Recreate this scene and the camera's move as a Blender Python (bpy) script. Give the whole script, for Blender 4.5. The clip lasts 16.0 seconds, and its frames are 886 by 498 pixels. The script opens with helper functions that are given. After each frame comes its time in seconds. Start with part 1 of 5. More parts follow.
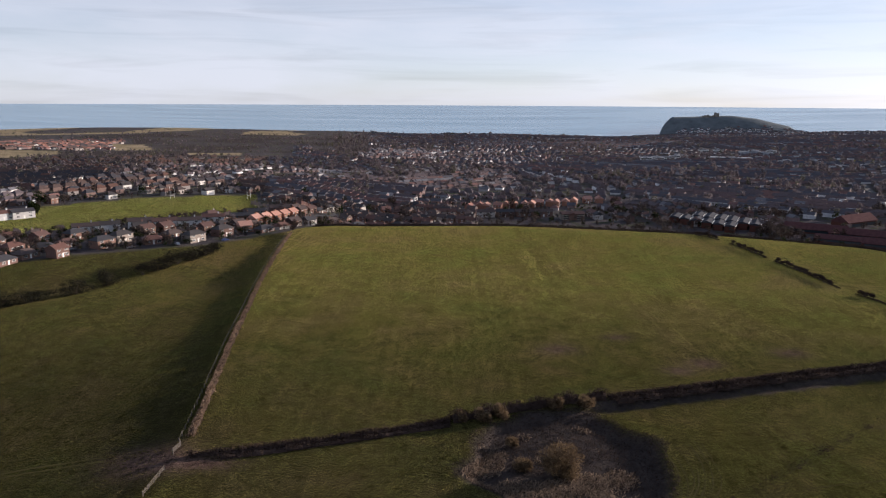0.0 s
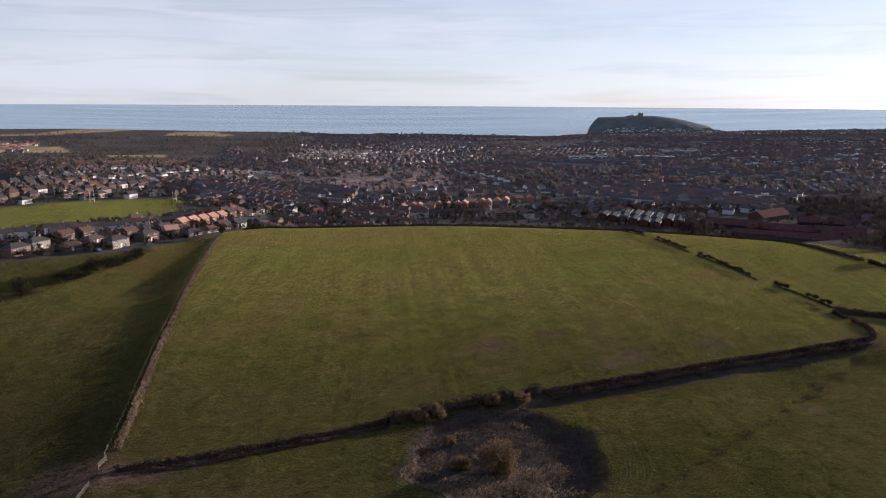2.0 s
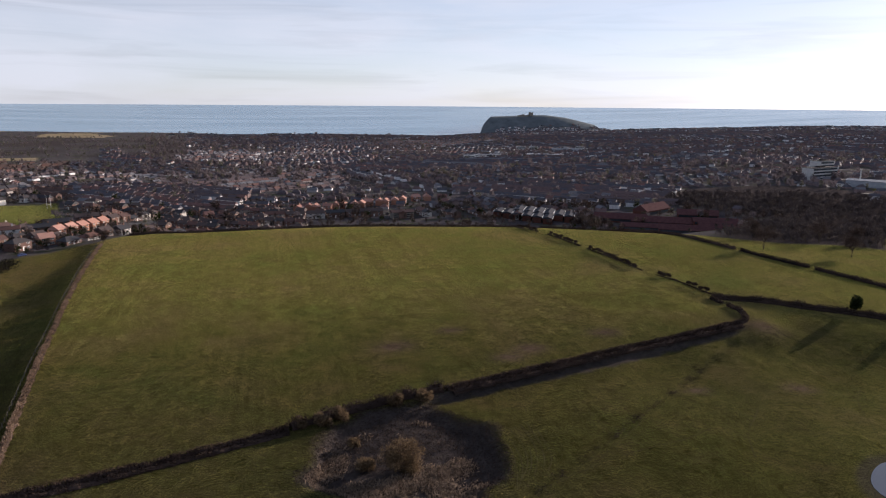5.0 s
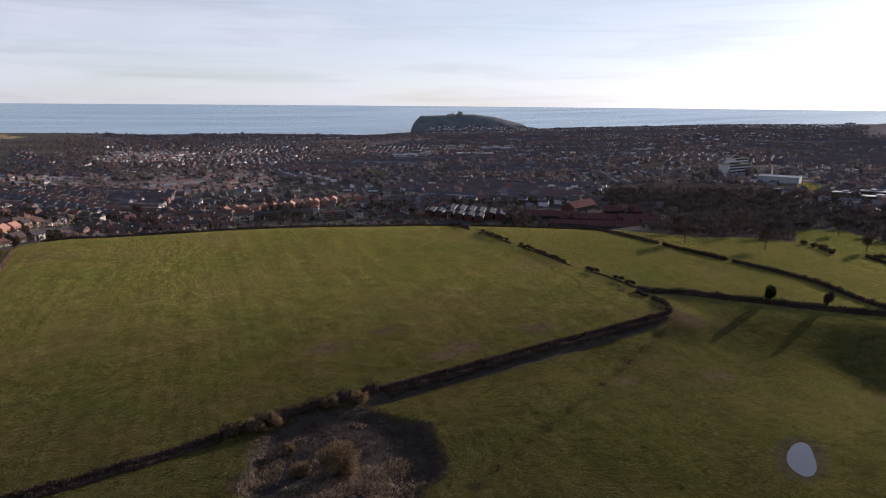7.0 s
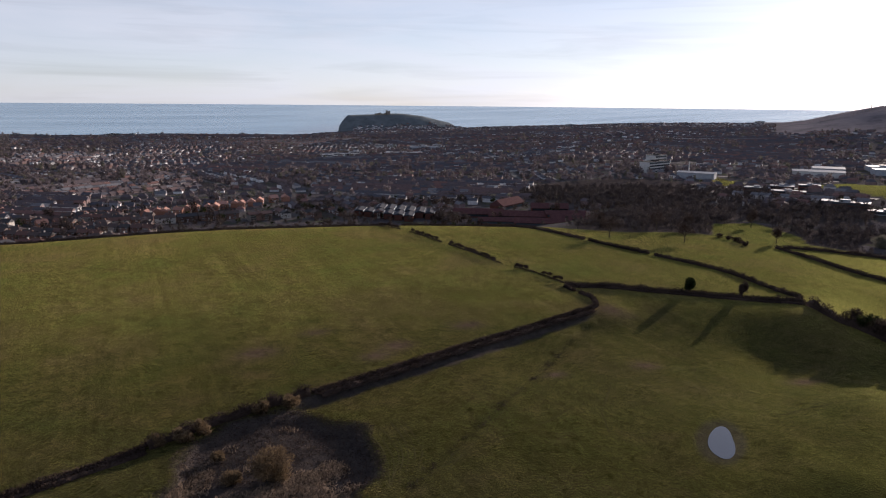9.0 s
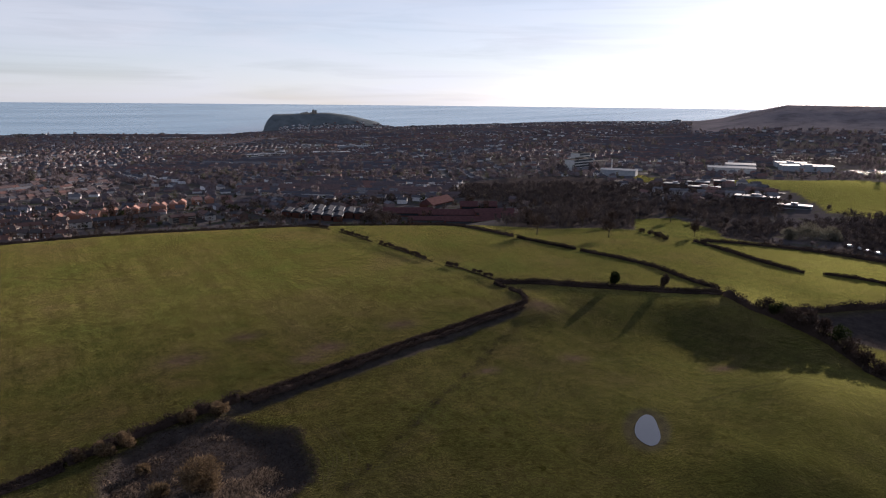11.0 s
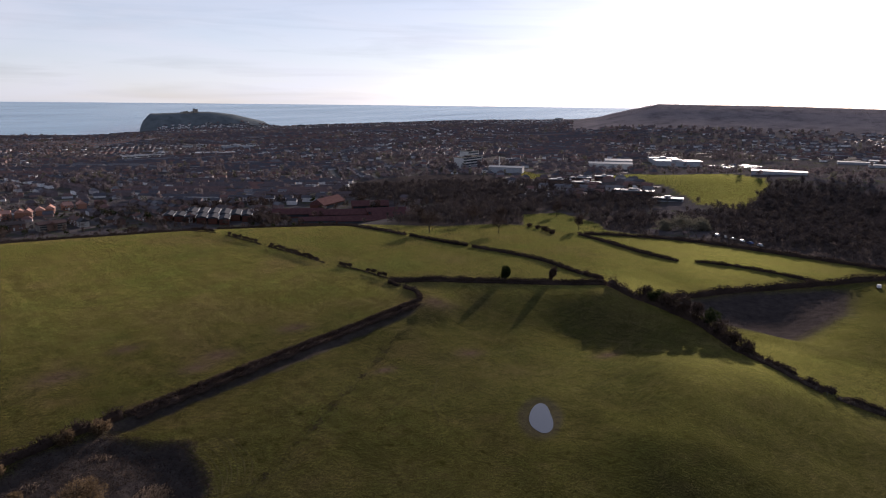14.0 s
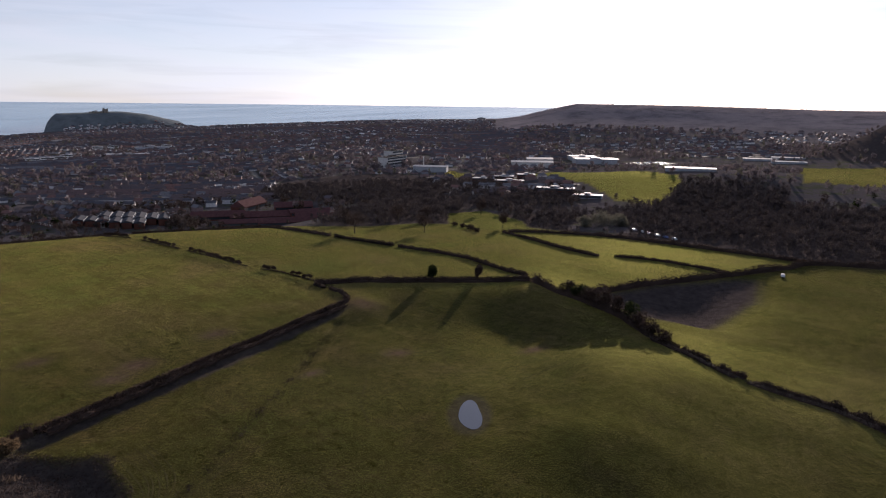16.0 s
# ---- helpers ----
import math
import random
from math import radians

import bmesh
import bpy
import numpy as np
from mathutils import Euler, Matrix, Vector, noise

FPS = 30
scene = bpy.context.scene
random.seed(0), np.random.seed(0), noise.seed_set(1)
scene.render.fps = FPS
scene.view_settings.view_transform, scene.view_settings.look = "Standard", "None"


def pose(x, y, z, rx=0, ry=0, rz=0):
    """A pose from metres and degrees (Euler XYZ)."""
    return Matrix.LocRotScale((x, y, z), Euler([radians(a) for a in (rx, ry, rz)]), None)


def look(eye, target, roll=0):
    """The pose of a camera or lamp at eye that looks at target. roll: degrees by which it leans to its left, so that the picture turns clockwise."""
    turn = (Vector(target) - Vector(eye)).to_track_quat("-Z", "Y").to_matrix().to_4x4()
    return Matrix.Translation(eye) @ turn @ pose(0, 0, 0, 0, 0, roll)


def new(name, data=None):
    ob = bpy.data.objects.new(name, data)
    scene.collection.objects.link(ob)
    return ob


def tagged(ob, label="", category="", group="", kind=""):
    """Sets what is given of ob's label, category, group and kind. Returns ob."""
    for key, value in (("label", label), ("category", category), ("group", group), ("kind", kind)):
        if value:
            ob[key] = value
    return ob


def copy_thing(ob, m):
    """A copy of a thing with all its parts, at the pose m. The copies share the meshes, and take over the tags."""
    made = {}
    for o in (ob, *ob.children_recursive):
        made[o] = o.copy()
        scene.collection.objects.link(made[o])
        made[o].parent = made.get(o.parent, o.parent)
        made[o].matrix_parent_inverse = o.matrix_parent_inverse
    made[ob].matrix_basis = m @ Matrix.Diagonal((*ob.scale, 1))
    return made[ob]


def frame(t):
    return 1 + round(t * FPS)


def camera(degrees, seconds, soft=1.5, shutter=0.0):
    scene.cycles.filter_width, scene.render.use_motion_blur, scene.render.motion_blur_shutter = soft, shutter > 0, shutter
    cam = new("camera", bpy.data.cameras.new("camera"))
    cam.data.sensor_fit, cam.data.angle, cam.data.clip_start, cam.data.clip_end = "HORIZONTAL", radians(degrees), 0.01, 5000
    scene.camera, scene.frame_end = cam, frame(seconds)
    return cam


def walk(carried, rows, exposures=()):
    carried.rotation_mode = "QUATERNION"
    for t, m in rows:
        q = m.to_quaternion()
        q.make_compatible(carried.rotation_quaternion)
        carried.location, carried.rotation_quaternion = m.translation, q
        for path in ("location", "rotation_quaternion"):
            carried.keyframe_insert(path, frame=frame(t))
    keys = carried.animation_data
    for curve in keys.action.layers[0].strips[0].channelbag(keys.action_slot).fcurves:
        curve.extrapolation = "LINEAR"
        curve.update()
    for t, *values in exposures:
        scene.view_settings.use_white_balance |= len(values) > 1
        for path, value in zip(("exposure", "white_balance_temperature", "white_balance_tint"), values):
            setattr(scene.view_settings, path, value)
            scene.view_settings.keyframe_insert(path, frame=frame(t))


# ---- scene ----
# ---- the camera: a drone hovering and turning right ----
EYE = 140.0
cam = camera(65.24, 16.0, soft=1.15)
PATH = [
    (0.0, 0.003, -12.085, -0.318),
    (0.5, -1.378, -12.066, -0.331),
    (1.0, -2.744, -12.050, -0.344),
    (1.5, -4.139, -12.037, -0.357),
    (2.0, -5.561, -12.026, -0.369),
    (2.5, -6.994, -12.017, -0.382),
    (3.0, -8.426, -12.011, -0.394),
    (3.5, -9.858, -12.006, -0.406),
    (4.0, -11.288, -12.003, -0.419),
    (6.5, -18.359, -12.008, -0.477),
    (7.0, -19.815, -12.011, -0.489),
    (7.5, -21.291, -12.016, -0.500),
    (8.0, -22.751, -12.020, -0.511),
    (8.5, -24.213, -12.025, -0.523),
    (9.0, -25.673, -12.030, -0.534),
    (11.5, -33.014, -12.049, -0.591),
    (12.0, -34.500, -12.050, -0.602),
    (12.5, -35.989, -12.050, -0.614),
    (13.0, -37.485, -12.049, -0.625),
    (13.5, -38.998, -12.046, -0.637),
    (14.0, -40.547, -12.042, -0.648),
    (14.5, -42.086, -12.035, -0.660),
    (15.0, -43.633, -12.027, -0.672),
    (15.5, -45.200, -12.016, -0.684),
    (16.0, -46.782, -12.003, -0.696),
]
walk(cam, [(t, pose(0, 0, EYE, 90 + pitch, roll, yaw)) for t, yaw, pitch, roll in PATH],
     exposures=[(0, 1.05, 5950, 19), (6, 1.0, 5980, 20), (12, 0.90, 6000, 21), (16, 0.90, 6000, 23)])

# ---- sky and sun ----
SUN_AZ, SUN_EL = 64.0, 10.4     # degrees to the right of +y, and above the horizon
world = bpy.data.worlds.new("world")
scene.world = world
world.use_nodes = True
wt = world.node_tree
wt.nodes.clear()


def wn(kind, **values):
    n = wt.nodes.new(kind)
    for k, v in values.items():
        n.inputs[k.replace("_", " ")].default_value = v
    return n


def wlink(a, b):
    wt.links.new(a, b)


def wmath(op, a, b):
    n = wt.nodes.new("ShaderNodeMath")
    n.operation = op
    for sock, v in zip(n.inputs, (a, b)):
        if isinstance(v, (int, float)):
            sock.default_value = v
        else:
            wlink(v, sock)
    return n.outputs[0]


w_out = wn("ShaderNodeOutputWorld")
w_bg = wn("ShaderNodeBackground", Strength=0.063)
w_sky = wt.nodes.new("ShaderNodeTexSky")
w_sky.sky_type, w_sky.sun_disc = "NISHITA", False
w_sky.sun_elevation, w_sky.sun_rotation = radians(SUN_EL), radians(SUN_AZ)
w_sky.altitude, w_sky.air_density, w_sky.dust_density, w_sky.ozone_density = 100, 0.8, 0.3, 2.0
# thin high cloud: long soft streaks, denser towards the horizon
w_co = wt.nodes.new("ShaderNodeTexCoord")
w_map = wt.nodes.new("ShaderNodeMapping")
w_map.inputs["Scale"].default_value = (1.6, 1.6, 9.0)
wlink(w_co.outputs["Generated"], w_map.inputs["Vector"])
w_noise = wn("ShaderNodeTexNoise", Scale=1.7, Detail=6.0, Roughness=0.55, Distortion=0.4)
wlink(w_map.outputs[0], w_noise.inputs["Vector"])
w_ramp = wt.nodes.new("ShaderNodeValToRGB")
w_ramp.color_ramp.elements[0].position, w_ramp.color_ramp.elements[0].color = 0.36, (0.62, 0.62, 0.62, 1)
w_ramp.color_ramp.elements[1].position, w_ramp.color_ramp.elements[1].color = 0.66, (0.88, 0.88, 0.88, 1)
wlink(w_noise.outputs["Fac"], w_ramp.inputs[0])
w_sep = wt.nodes.new("ShaderNodeSeparateXYZ")
wlink(w_co.outputs["Generated"], w_sep.inputs[0])
w_low = wt.nodes.new("ShaderNodeMapRange")
w_low.inputs["From Min"].default_value, w_low.inputs["From Max"].default_value = 0.2, 0.5
w_low.inputs["To Min"].default_value, w_low.inputs["To Max"].default_value = 1.0, 0.4
wlink(w_sep.outputs["Z"], w_low.inputs["Value"])
w_veil = wmath("MULTIPLY", w_ramp.outputs[0], w_low.outputs[0])
w_grey = wt.nodes.new("ShaderNodeRGBToBW")
wlink(w_sky.outputs["Color"], w_grey.inputs[0])
w_lum = wmath("ADD", wmath("MULTIPLY", w_grey.outputs[0], 0.29), 5.0)
w_cloud = wt.nodes.new("ShaderNodeVectorMath")
w_cloud.operation = "SCALE"
w_cloud.inputs[0].default_value = (0.975, 1.005, 1.01)
w_map2 = wt.nodes.new("ShaderNodeMapping")
w_map2.inputs["Scale"].default_value = (1.5, 1.5, 22.0)
wlink(w_co.outputs["Generated"], w_map2.inputs["Vector"])
w_streak = wn("ShaderNodeTexNoise", Scale=2.2, Detail=5.0, Roughness=0.55, Distortion=0.6)
wlink(w_map2.outputs[0], w_streak.inputs["Vector"])
w_thick = wt.nodes.new("ShaderNodeMapRange")
w_thick.inputs["From Min"].default_value, w_thick.inputs["From Max"].default_value = 0.50, 0.74
w_thick.inputs["To Min"].default_value, w_thick.inputs["To Max"].default_value = 1.02, 0.84
wlink(w_streak.outputs["Fac"], w_thick.inputs["Value"])
w_lum = wmath("MULTIPLY", w_lum, w_thick.outputs[0])
wlink(w_lum, w_cloud.inputs["Scale"])
w_mix = wt.nodes.new("ShaderNodeMix")
w_mix.data_type = "RGBA"
wlink(w_veil, w_mix.inputs[0])
wlink(w_sky.outputs["Color"], w_mix.inputs[6])
wlink(w_cloud.outputs[0], w_mix.inputs[7])
wlink(w_mix.outputs[2], w_bg.inputs["Color"])
wlink(w_bg.outputs[0], w_out.inputs["Surface"])

sun = new("sun", bpy.data.lights.new("sun", "SUN"))
sun.data.energy, sun.data.angle, sun.data.color = 4.4, radians(0.6), (1.0, 0.85, 0.66)
SUN_DIR = Vector((math.sin(radians(SUN_AZ)) * math.cos(radians(SUN_EL)), math.cos(radians(SUN_AZ)) * math.cos(radians(SUN_EL)), math.sin(radians(SUN_EL))))
sun.matrix_world = look((0, 0, 300), Vector((0, 0, 300)) - SUN_DIR)

# ---- the lie of the land ----


def smooth(a, b, v):
    u = np.clip((np.asarray(v, float) - a) / (b - a), 0, 1)
    return u * u * (3 - 2 * u)


def bump(x, y, cx, cy, rx, ry, turn, h):
    c, s = math.cos(radians(turn)), math.sin(radians(turn))
    u, v = (x - cx) * c + (y - cy) * s, -(x - cx) * s + (y - cy) * c
    return h * np.exp(-(u / rx) ** 2 - (v / ry) ** 2)


def waves(x, y, size, seed, count=5):
    """A cheap smooth undulation, about -1 to 1."""
    rng = np.random.RandomState(seed)
    total = 0
    for _ in range(count):
        a, p, k = rng.uniform(0, 6.28), rng.uniform(0, 6.28), rng.uniform(0.6, 1.5)
        total = total + np.sin((x * math.cos(a) + y * math.sin(a)) * 6.28 * k / size + p)
    return total / count * 1.4


def terrain(x, y):
    """Height of the ground in metres over the sea."""
    x, y = np.asarray(x, float), np.asarray(y, float)
    r = np.hypot(x, y)
    a = np.degrees(np.arctan2(x, y))
    # the town's slope, from the foot of the hill down to the shore
    foot = np.interp(a, [-60, -22, -12, -6, 30, 42, 60, 80], [55, 55, 50, 38, 38, 45, 45, 50])
    shore = np.interp(a, [-60, -40, -22, -8, 0, 14, 17, 28, 40, 50, 54, 60], [30, 30, 29, 12, 5, 3, 12, 25, 50, 62, 66, 66])
    z = foot + (shore - foot) * smooth(560, 3000, r) - 6 * np.exp(-((r - 1500) / 500) ** 2)
    z = z + 2.5 * waves(x, y, 700, 3) * smooth(800, 1500, r)
    # the hill under the fields
    inner = np.interp(a, [-60, -16, -9, 33, 42, 80], [330, 380, 425, 425, 340, 330])
    outer = np.interp(a, [-60, -16, -9, 33, 42, 80], [600, 560, 560, 580, 720, 760])
    top = 61 + 0.5 * waves(x, y, 160, 5)
    z = top + (z - top) * smooth(inner, outer, r)
    # hollows, mound and banks round the pond; the left field falls away
    near = 1 - smooth(300, 420, r)
    u, v = (x - 165) * 0.9 + (y - 90) * 0.44, (y - 90) * 0.9 - (x - 165) * 0.44
    z = z + (3.3 * smooth(-66, -28, u) + 1.4 * smooth(-30, 4, u)) * (1 - smooth(8, 62, u)) * np.exp(-(v / np.where(v > 0, 22, 34)) ** 2) + bump(x, y, 232, 160, 20, 34, -12, 2.6)
    z = z - bump(x, y, 194, 146, 18, 28, -18, 2.6)
    d = np.interp(y, [140, 180, 219, 251, 298, 349, 415], [-58, -64, -70, -74, -81, -87, -92]) - x
    z = z - near * 4.8 * (1 - np.exp(-np.maximum(d - 1.5, 0) / 32))
    z = z - 2.6 * np.exp(-((d - 26) / 20) ** 2) * smooth(290, 340, r) * (1 - smooth(405, 450, r))
    # the sloping pasture ends in a brow, with a shaded bank behind it
    e = 0.75 * (np.interp(y, [240, 263, 279, 294, 323, 353, 386, 420], [-196, -175, -159, -145, -131, -122, -121, -121]) - x)
    brow = np.where(e < 0, 1.5 * np.exp(-(e / 15) ** 2), 1.5 - 2.7 * smooth(0, 10, e) + 1.2 * smooth(24, 60, e))
    z = z + brow * smooth(225, 255, y) * (1 - smooth(375, 410, y)) * smooth(-240, -215, x)
    # the pasture falls away from the bank hedge into a shallow basin
    d = -(x - 178) * 0.718 - (y - 244) * 0.697
    below = np.maximum(smooth(2, 24, (171 - y + (x - 33) * 0.287) / 1.04), smooth(174, 188, x)) * smooth(0, 60, np.interp(y, [60, 75, 103, 118, 144, 172, 200], [197, 200, 217, 228, 233, 243, 260]) - x)
    z = z - 3.2 * smooth(-1, 58, d) * (1 - smooth(64, 140, d)) * below
    z = z - 5.5 * smooth(328, 262, x) * smooth(236, 250, x) * np.exp(-((y - 116) / 26) ** 2)
    z = z + 0.7 * waves(x, y, 55, 8) * smooth(60, 150, x) * near + 0.12 * waves(x, y, 17, 9) * near
    z = z + (61.2 - z) * (1 - smooth(0.9, 3.2, np.hypot(((x - 126.6) * 0.76 + (y - 108.2) * 0.65) / 9, ((x - 126.6) * 0.65 - (y - 108.2) * 0.76) / 5)))
    # the marsh lies in a steep-sided hollow, and the long hedge on a bank over the nearer field
    z = z - 1.9 * smooth(1.12, 0.86, np.hypot((x - 28.5) / 21, (y - 143) / 25) - 0.10 * waves(x, y, 16, 60)) * smooth(-2, -8, (y - 161 - x * 0.29))
    d = (171 - y + (x - 33) * 0.287) / 1.04
    z = z - 1.5 * smooth(0.8, 2.4, d) * (1 - smooth(7, 28, d)) * smooth(30, 46, x) * (1 - smooth(155, 172, x))
    # an old ditch running up to the field corner
    u = np.clip(((x - 51) * 102 + (y - 122) * 75) / (102 ** 2 + 75 ** 2), 0, 1)
    z = z - 0.9 * np.exp(-((x - 51 - 102 * u) ** 2 + (y - 122 - 75 * u) ** 2) / 2.8 ** 2)
    # wooded hill on the right, and the long wooded ridge behind the town
    z = z + bump(x, y, 740, 300, 220, 160, -50, 24)
    z = z + bump(x, y, 1490, 183, 135, 135, 0, 108)
    ridge = np.interp(a, [49, 53, 55.5, 57.5, 66, 75, 95, 120], [0, 25, 55, 75, 70, 62, 60, 0])
    z = z + ridge * np.exp(-((r - 2700) / 420) ** 2)
    # the coast
    coast = np.interp(a, [-60, -33, -20, -8, 0, 14, 28, 40, 60], [3050, 3050, 3040, 3000, 2960, 2940, 3200, 3300, 3600])
    z = z - (z + 14) * smooth(0, 60, r - coast)
    # the headland
    head = smooth(16.8, 17.4, a) * (1 - smooth(26.2, 27.6, a)) * smooth(2960, 3110, r) * (1 - smooth(3380, 3460, r))
    z = z + head * (np.interp(a, [17.15, 17.5, 17.95, 19.8, 21.2, 22.4, 24, 25.3, 26.4], [14, 42, 73, 77, 82, 82, 71, 53, 38]) - z)
    return z


def sea_level(r):
    """Flat to 2.9 km, then lifted towards the visible horizon, which lies past the modelled ground."""
    return np.clip((np.asarray(r, float) - 2900) / 2050, 0, 1) ** 1.0 * (EYE - 4950 * math.tan(radians(0.36)))

# ---- materials ----


class Mat:
    """A small builder for node materials."""

    def __init__(self, name, rough=0.9, spec=0.2):
        self.m = bpy.data.materials.new(name)
        self.m.use_nodes = True
        self.t = self.m.node_tree
        self.b = self.t.nodes["Principled BSDF"]
        self.b.inputs["Roughness"].default_value = rough
        self.b.inputs["Specular IOR Level"].default_value = spec
        self.co = self.t.nodes.new("ShaderNodeNewGeometry").outputs["Position"]

    def link(self, a, b):
        self.t.links.new(a, b)

    def noise(self, scale, detail=4, rough=0.6, stretch=None):
        n = self.t.nodes.new("ShaderNodeTexNoise")
        n.inputs["Scale"].default_value, n.inputs["Detail"].default_value, n.inputs["Roughness"].default_value = scale, detail, rough
        co = self.co
        if stretch:
            mp = self.t.nodes.new("ShaderNodeMapping")
            mp.inputs["Rotation"].default_value = (0, 0, radians(stretch[0]))
            mp.inputs["Scale"].default_value = stretch[1:]
            self.link(co, mp.inputs["Vector"])
            co = mp.outputs[0]
        self.link(co, n.inputs["Vector"])
        return n.outputs["Fac"]

    def ramp(self, fac, *stops):
        r = self.t.nodes.new("ShaderNodeValToRGB")
        e = r.color_ramp.elements
        while len(e) < len(stops):
            e.new(0.5)
        for el, (p, c) in zip(e, stops):
            el.position, el.color = p, (*(c if isinstance(c, tuple) else (c, c, c)), 1)
        self.link(fac, r.inputs[0])
        return r.outputs[0]

    def mix(self, fac, a, b, mode="MIX"):
        n = self.t.nodes.new("ShaderNodeMix")
        n.data_type, n.blend_type = "RGBA", mode
        for sock, v in ((n.inputs[0], fac), (n.inputs[6], a), (n.inputs[7], b)):
            if isinstance(v, (int, float)):
                sock.default_value = v
            elif isinstance(v, tuple):
                sock.default_value = (*v, 1)
            else:
                self.link(v, sock)
        return n.outputs[2]

    def random(self):
        return self.t.nodes.new("ShaderNodeObjectInfo").outputs["Random"]

    def island(self):
        return self.t.nodes.new("ShaderNodeNewGeometry").outputs["Random Per Island"]

    def attribute(self, name):
        n = self.t.nodes.new("ShaderNodeAttribute")
        n.attribute_name = name
        return n.outputs["Fac"]

    def relief(self, height, strength, distance):
        n = self.t.nodes.new("ShaderNodeBump")
        n.inputs["Strength"].default_value, n.inputs["Distance"].default_value = strength, distance
        self.link(height, n.inputs["Height"])
        self.link(n.outputs[0], self.b.inputs["Normal"])

    def done(self, colour):
        if isinstance(colour, tuple):
            self.b.inputs["Base Color"].default_value = (*colour, 1)
        else:
            self.link(colour, self.b.inputs["Base Color"])
        return self.m


def ground_material():
    """Pasture; the town's gardens and yards further off; soil and pale crops where the land's own attributes say so."""
    m = Mat("ground_cover", 1.0, 0.0)
    broad = m.ramp(m.noise(0.022, 5), (0.3, (0.0075, 0.0100, 0.0036)), (0.5, (0.0155, 0.0142, 0.0062)), (0.7, (0.027, 0.0185, 0.011)))
    patch = m.ramp(m.noise(0.08, 7, 0.72), (0.34, (0.006, 0.0086, 0.0034)), (0.52, (0.017, 0.0152, 0.0068)), (0.66, (0.048, 0.029, 0.020)))
    tuft = m.mix(1.0, m.ramp(m.noise(2.4, 3, 0.6), (0.38, 0.62), (0.5, 0.97), (0.64, 1.5)), m.ramp(m.noise(0.3, 5, 0.8), (0.36, 0.84), (0.5, 1.0), (0.64, 1.16)), "MULTIPLY")
    speck = m.ramp(m.noise(0.5, 3, 0.5), (0.31, 0.3), (0.38, 1.0))
    tuft = m.mix(1.0, tuft, speck, "MULTIPLY")
    streak = m.ramp(m.noise(1.0, 3, 0.6, (-14, 0.42, 0.004, 1)), (0.35, 0.86), (0.65, 1.13))
    grass = m.mix(1.0, m.mix(1.0, m.mix(0.5, broad, patch), tuft, "MULTIPLY"), streak, "MULTIPLY")
    yard = m.ramp(m.noise(0.05, 6, 0.7), (0.3, (0.060, 0.057, 0.062)), (0.5, (0.090, 0.080, 0.084)), (0.62, (0.065, 0.070, 0.042)), (0.8, (0.17, 0.155, 0.15)))
    soil = m.ramp(m.noise(0.4, 6, 0.7), (0.3, (0.075, 0.048, 0.04)), (0.7, (0.17, 0.115, 0.092)))
    crop = m.ramp(m.noise(0.02, 4), (0.3, (0.20, 0.165, 0.095)), (0.7, (0.34, 0.27, 0.18)))
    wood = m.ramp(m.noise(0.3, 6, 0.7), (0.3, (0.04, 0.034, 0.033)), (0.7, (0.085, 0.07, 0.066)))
    # browner rough grass, also dark enough to carry painted shade
    dim_grass = m.ramp(m.noise(0.25, 6, 0.75), (0.35, (0.009, 0.0098, 0.006)), (0.52, (0.017, 0.0155, 0.0098)), (0.7, (0.034, 0.026, 0.0185)))
    grass = m.mix(m.attribute("rough"), grass, m.mix(1.0, dim_grass, tuft, "MULTIPLY"))
    c = m.mix(m.attribute("town"), grass, yard)
    c = m.mix(m.attribute("crop"), c, crop)
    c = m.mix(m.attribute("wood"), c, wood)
    trodden = m.mix(1.0, m.attribute("soil"), m.ramp(m.noise(0.9, 5, 0.75), (0.36, 0.15), (0.52, 1.0)), "MULTIPLY")
    c = m.mix(trodden, c, soil)
    # far ridge: mauve haze is mixed into its colour
    hazy_heath = m.ramp(m.noise(0.012, 7, 0.75), (0.35, (0.11, 0.098, 0.106)), (0.5, (0.18, 0.162, 0.172)), (0.68, (0.235, 0.205, 0.21)))
    c = m.mix(m.attribute("hazy_heath"), c, hazy_heath)
    # headland: rock lightened and blued to carry the haze
    hazy_rock = m.ramp(m.noise(0.03, 6, 0.7), (0.3, (0.085, 0.10, 0.107)), (0.7, (0.165, 0.182, 0.19)))
    c = m.mix(m.attribute("hazy_rock"), c, hazy_rock)
    m.b.inputs["Sheen Roughness"].default_value = 0.112
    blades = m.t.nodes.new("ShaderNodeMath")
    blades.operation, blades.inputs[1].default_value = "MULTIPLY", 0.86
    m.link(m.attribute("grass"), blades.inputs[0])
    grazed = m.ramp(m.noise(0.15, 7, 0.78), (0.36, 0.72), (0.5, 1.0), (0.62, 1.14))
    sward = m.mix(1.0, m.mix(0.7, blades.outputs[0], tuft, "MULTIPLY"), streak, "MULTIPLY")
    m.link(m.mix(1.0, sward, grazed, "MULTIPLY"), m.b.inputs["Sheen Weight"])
    hue = m.mix(0.5, m.noise(0.016, 5, 0.6), m.noise(0.055, 5, 0.65))
    tint = m.ramp(hue, (0.38, (0.50, 0.54, 0.12)), (0.5, (0.63, 0.55, 0.145)), (0.62, (0.74, 0.55, 0.22)))
    lush = m.ramp(m.noise(0.05, 6, 0.7), (0.35, (0.38, 0.43, 0.10)), (0.5, (0.47, 0.50, 0.13)), (0.65, (0.60, 0.56, 0.18)))
    m.link(m.mix(m.attribute("turf"), tint, lush), m.b.inputs["Sheen Tint"])
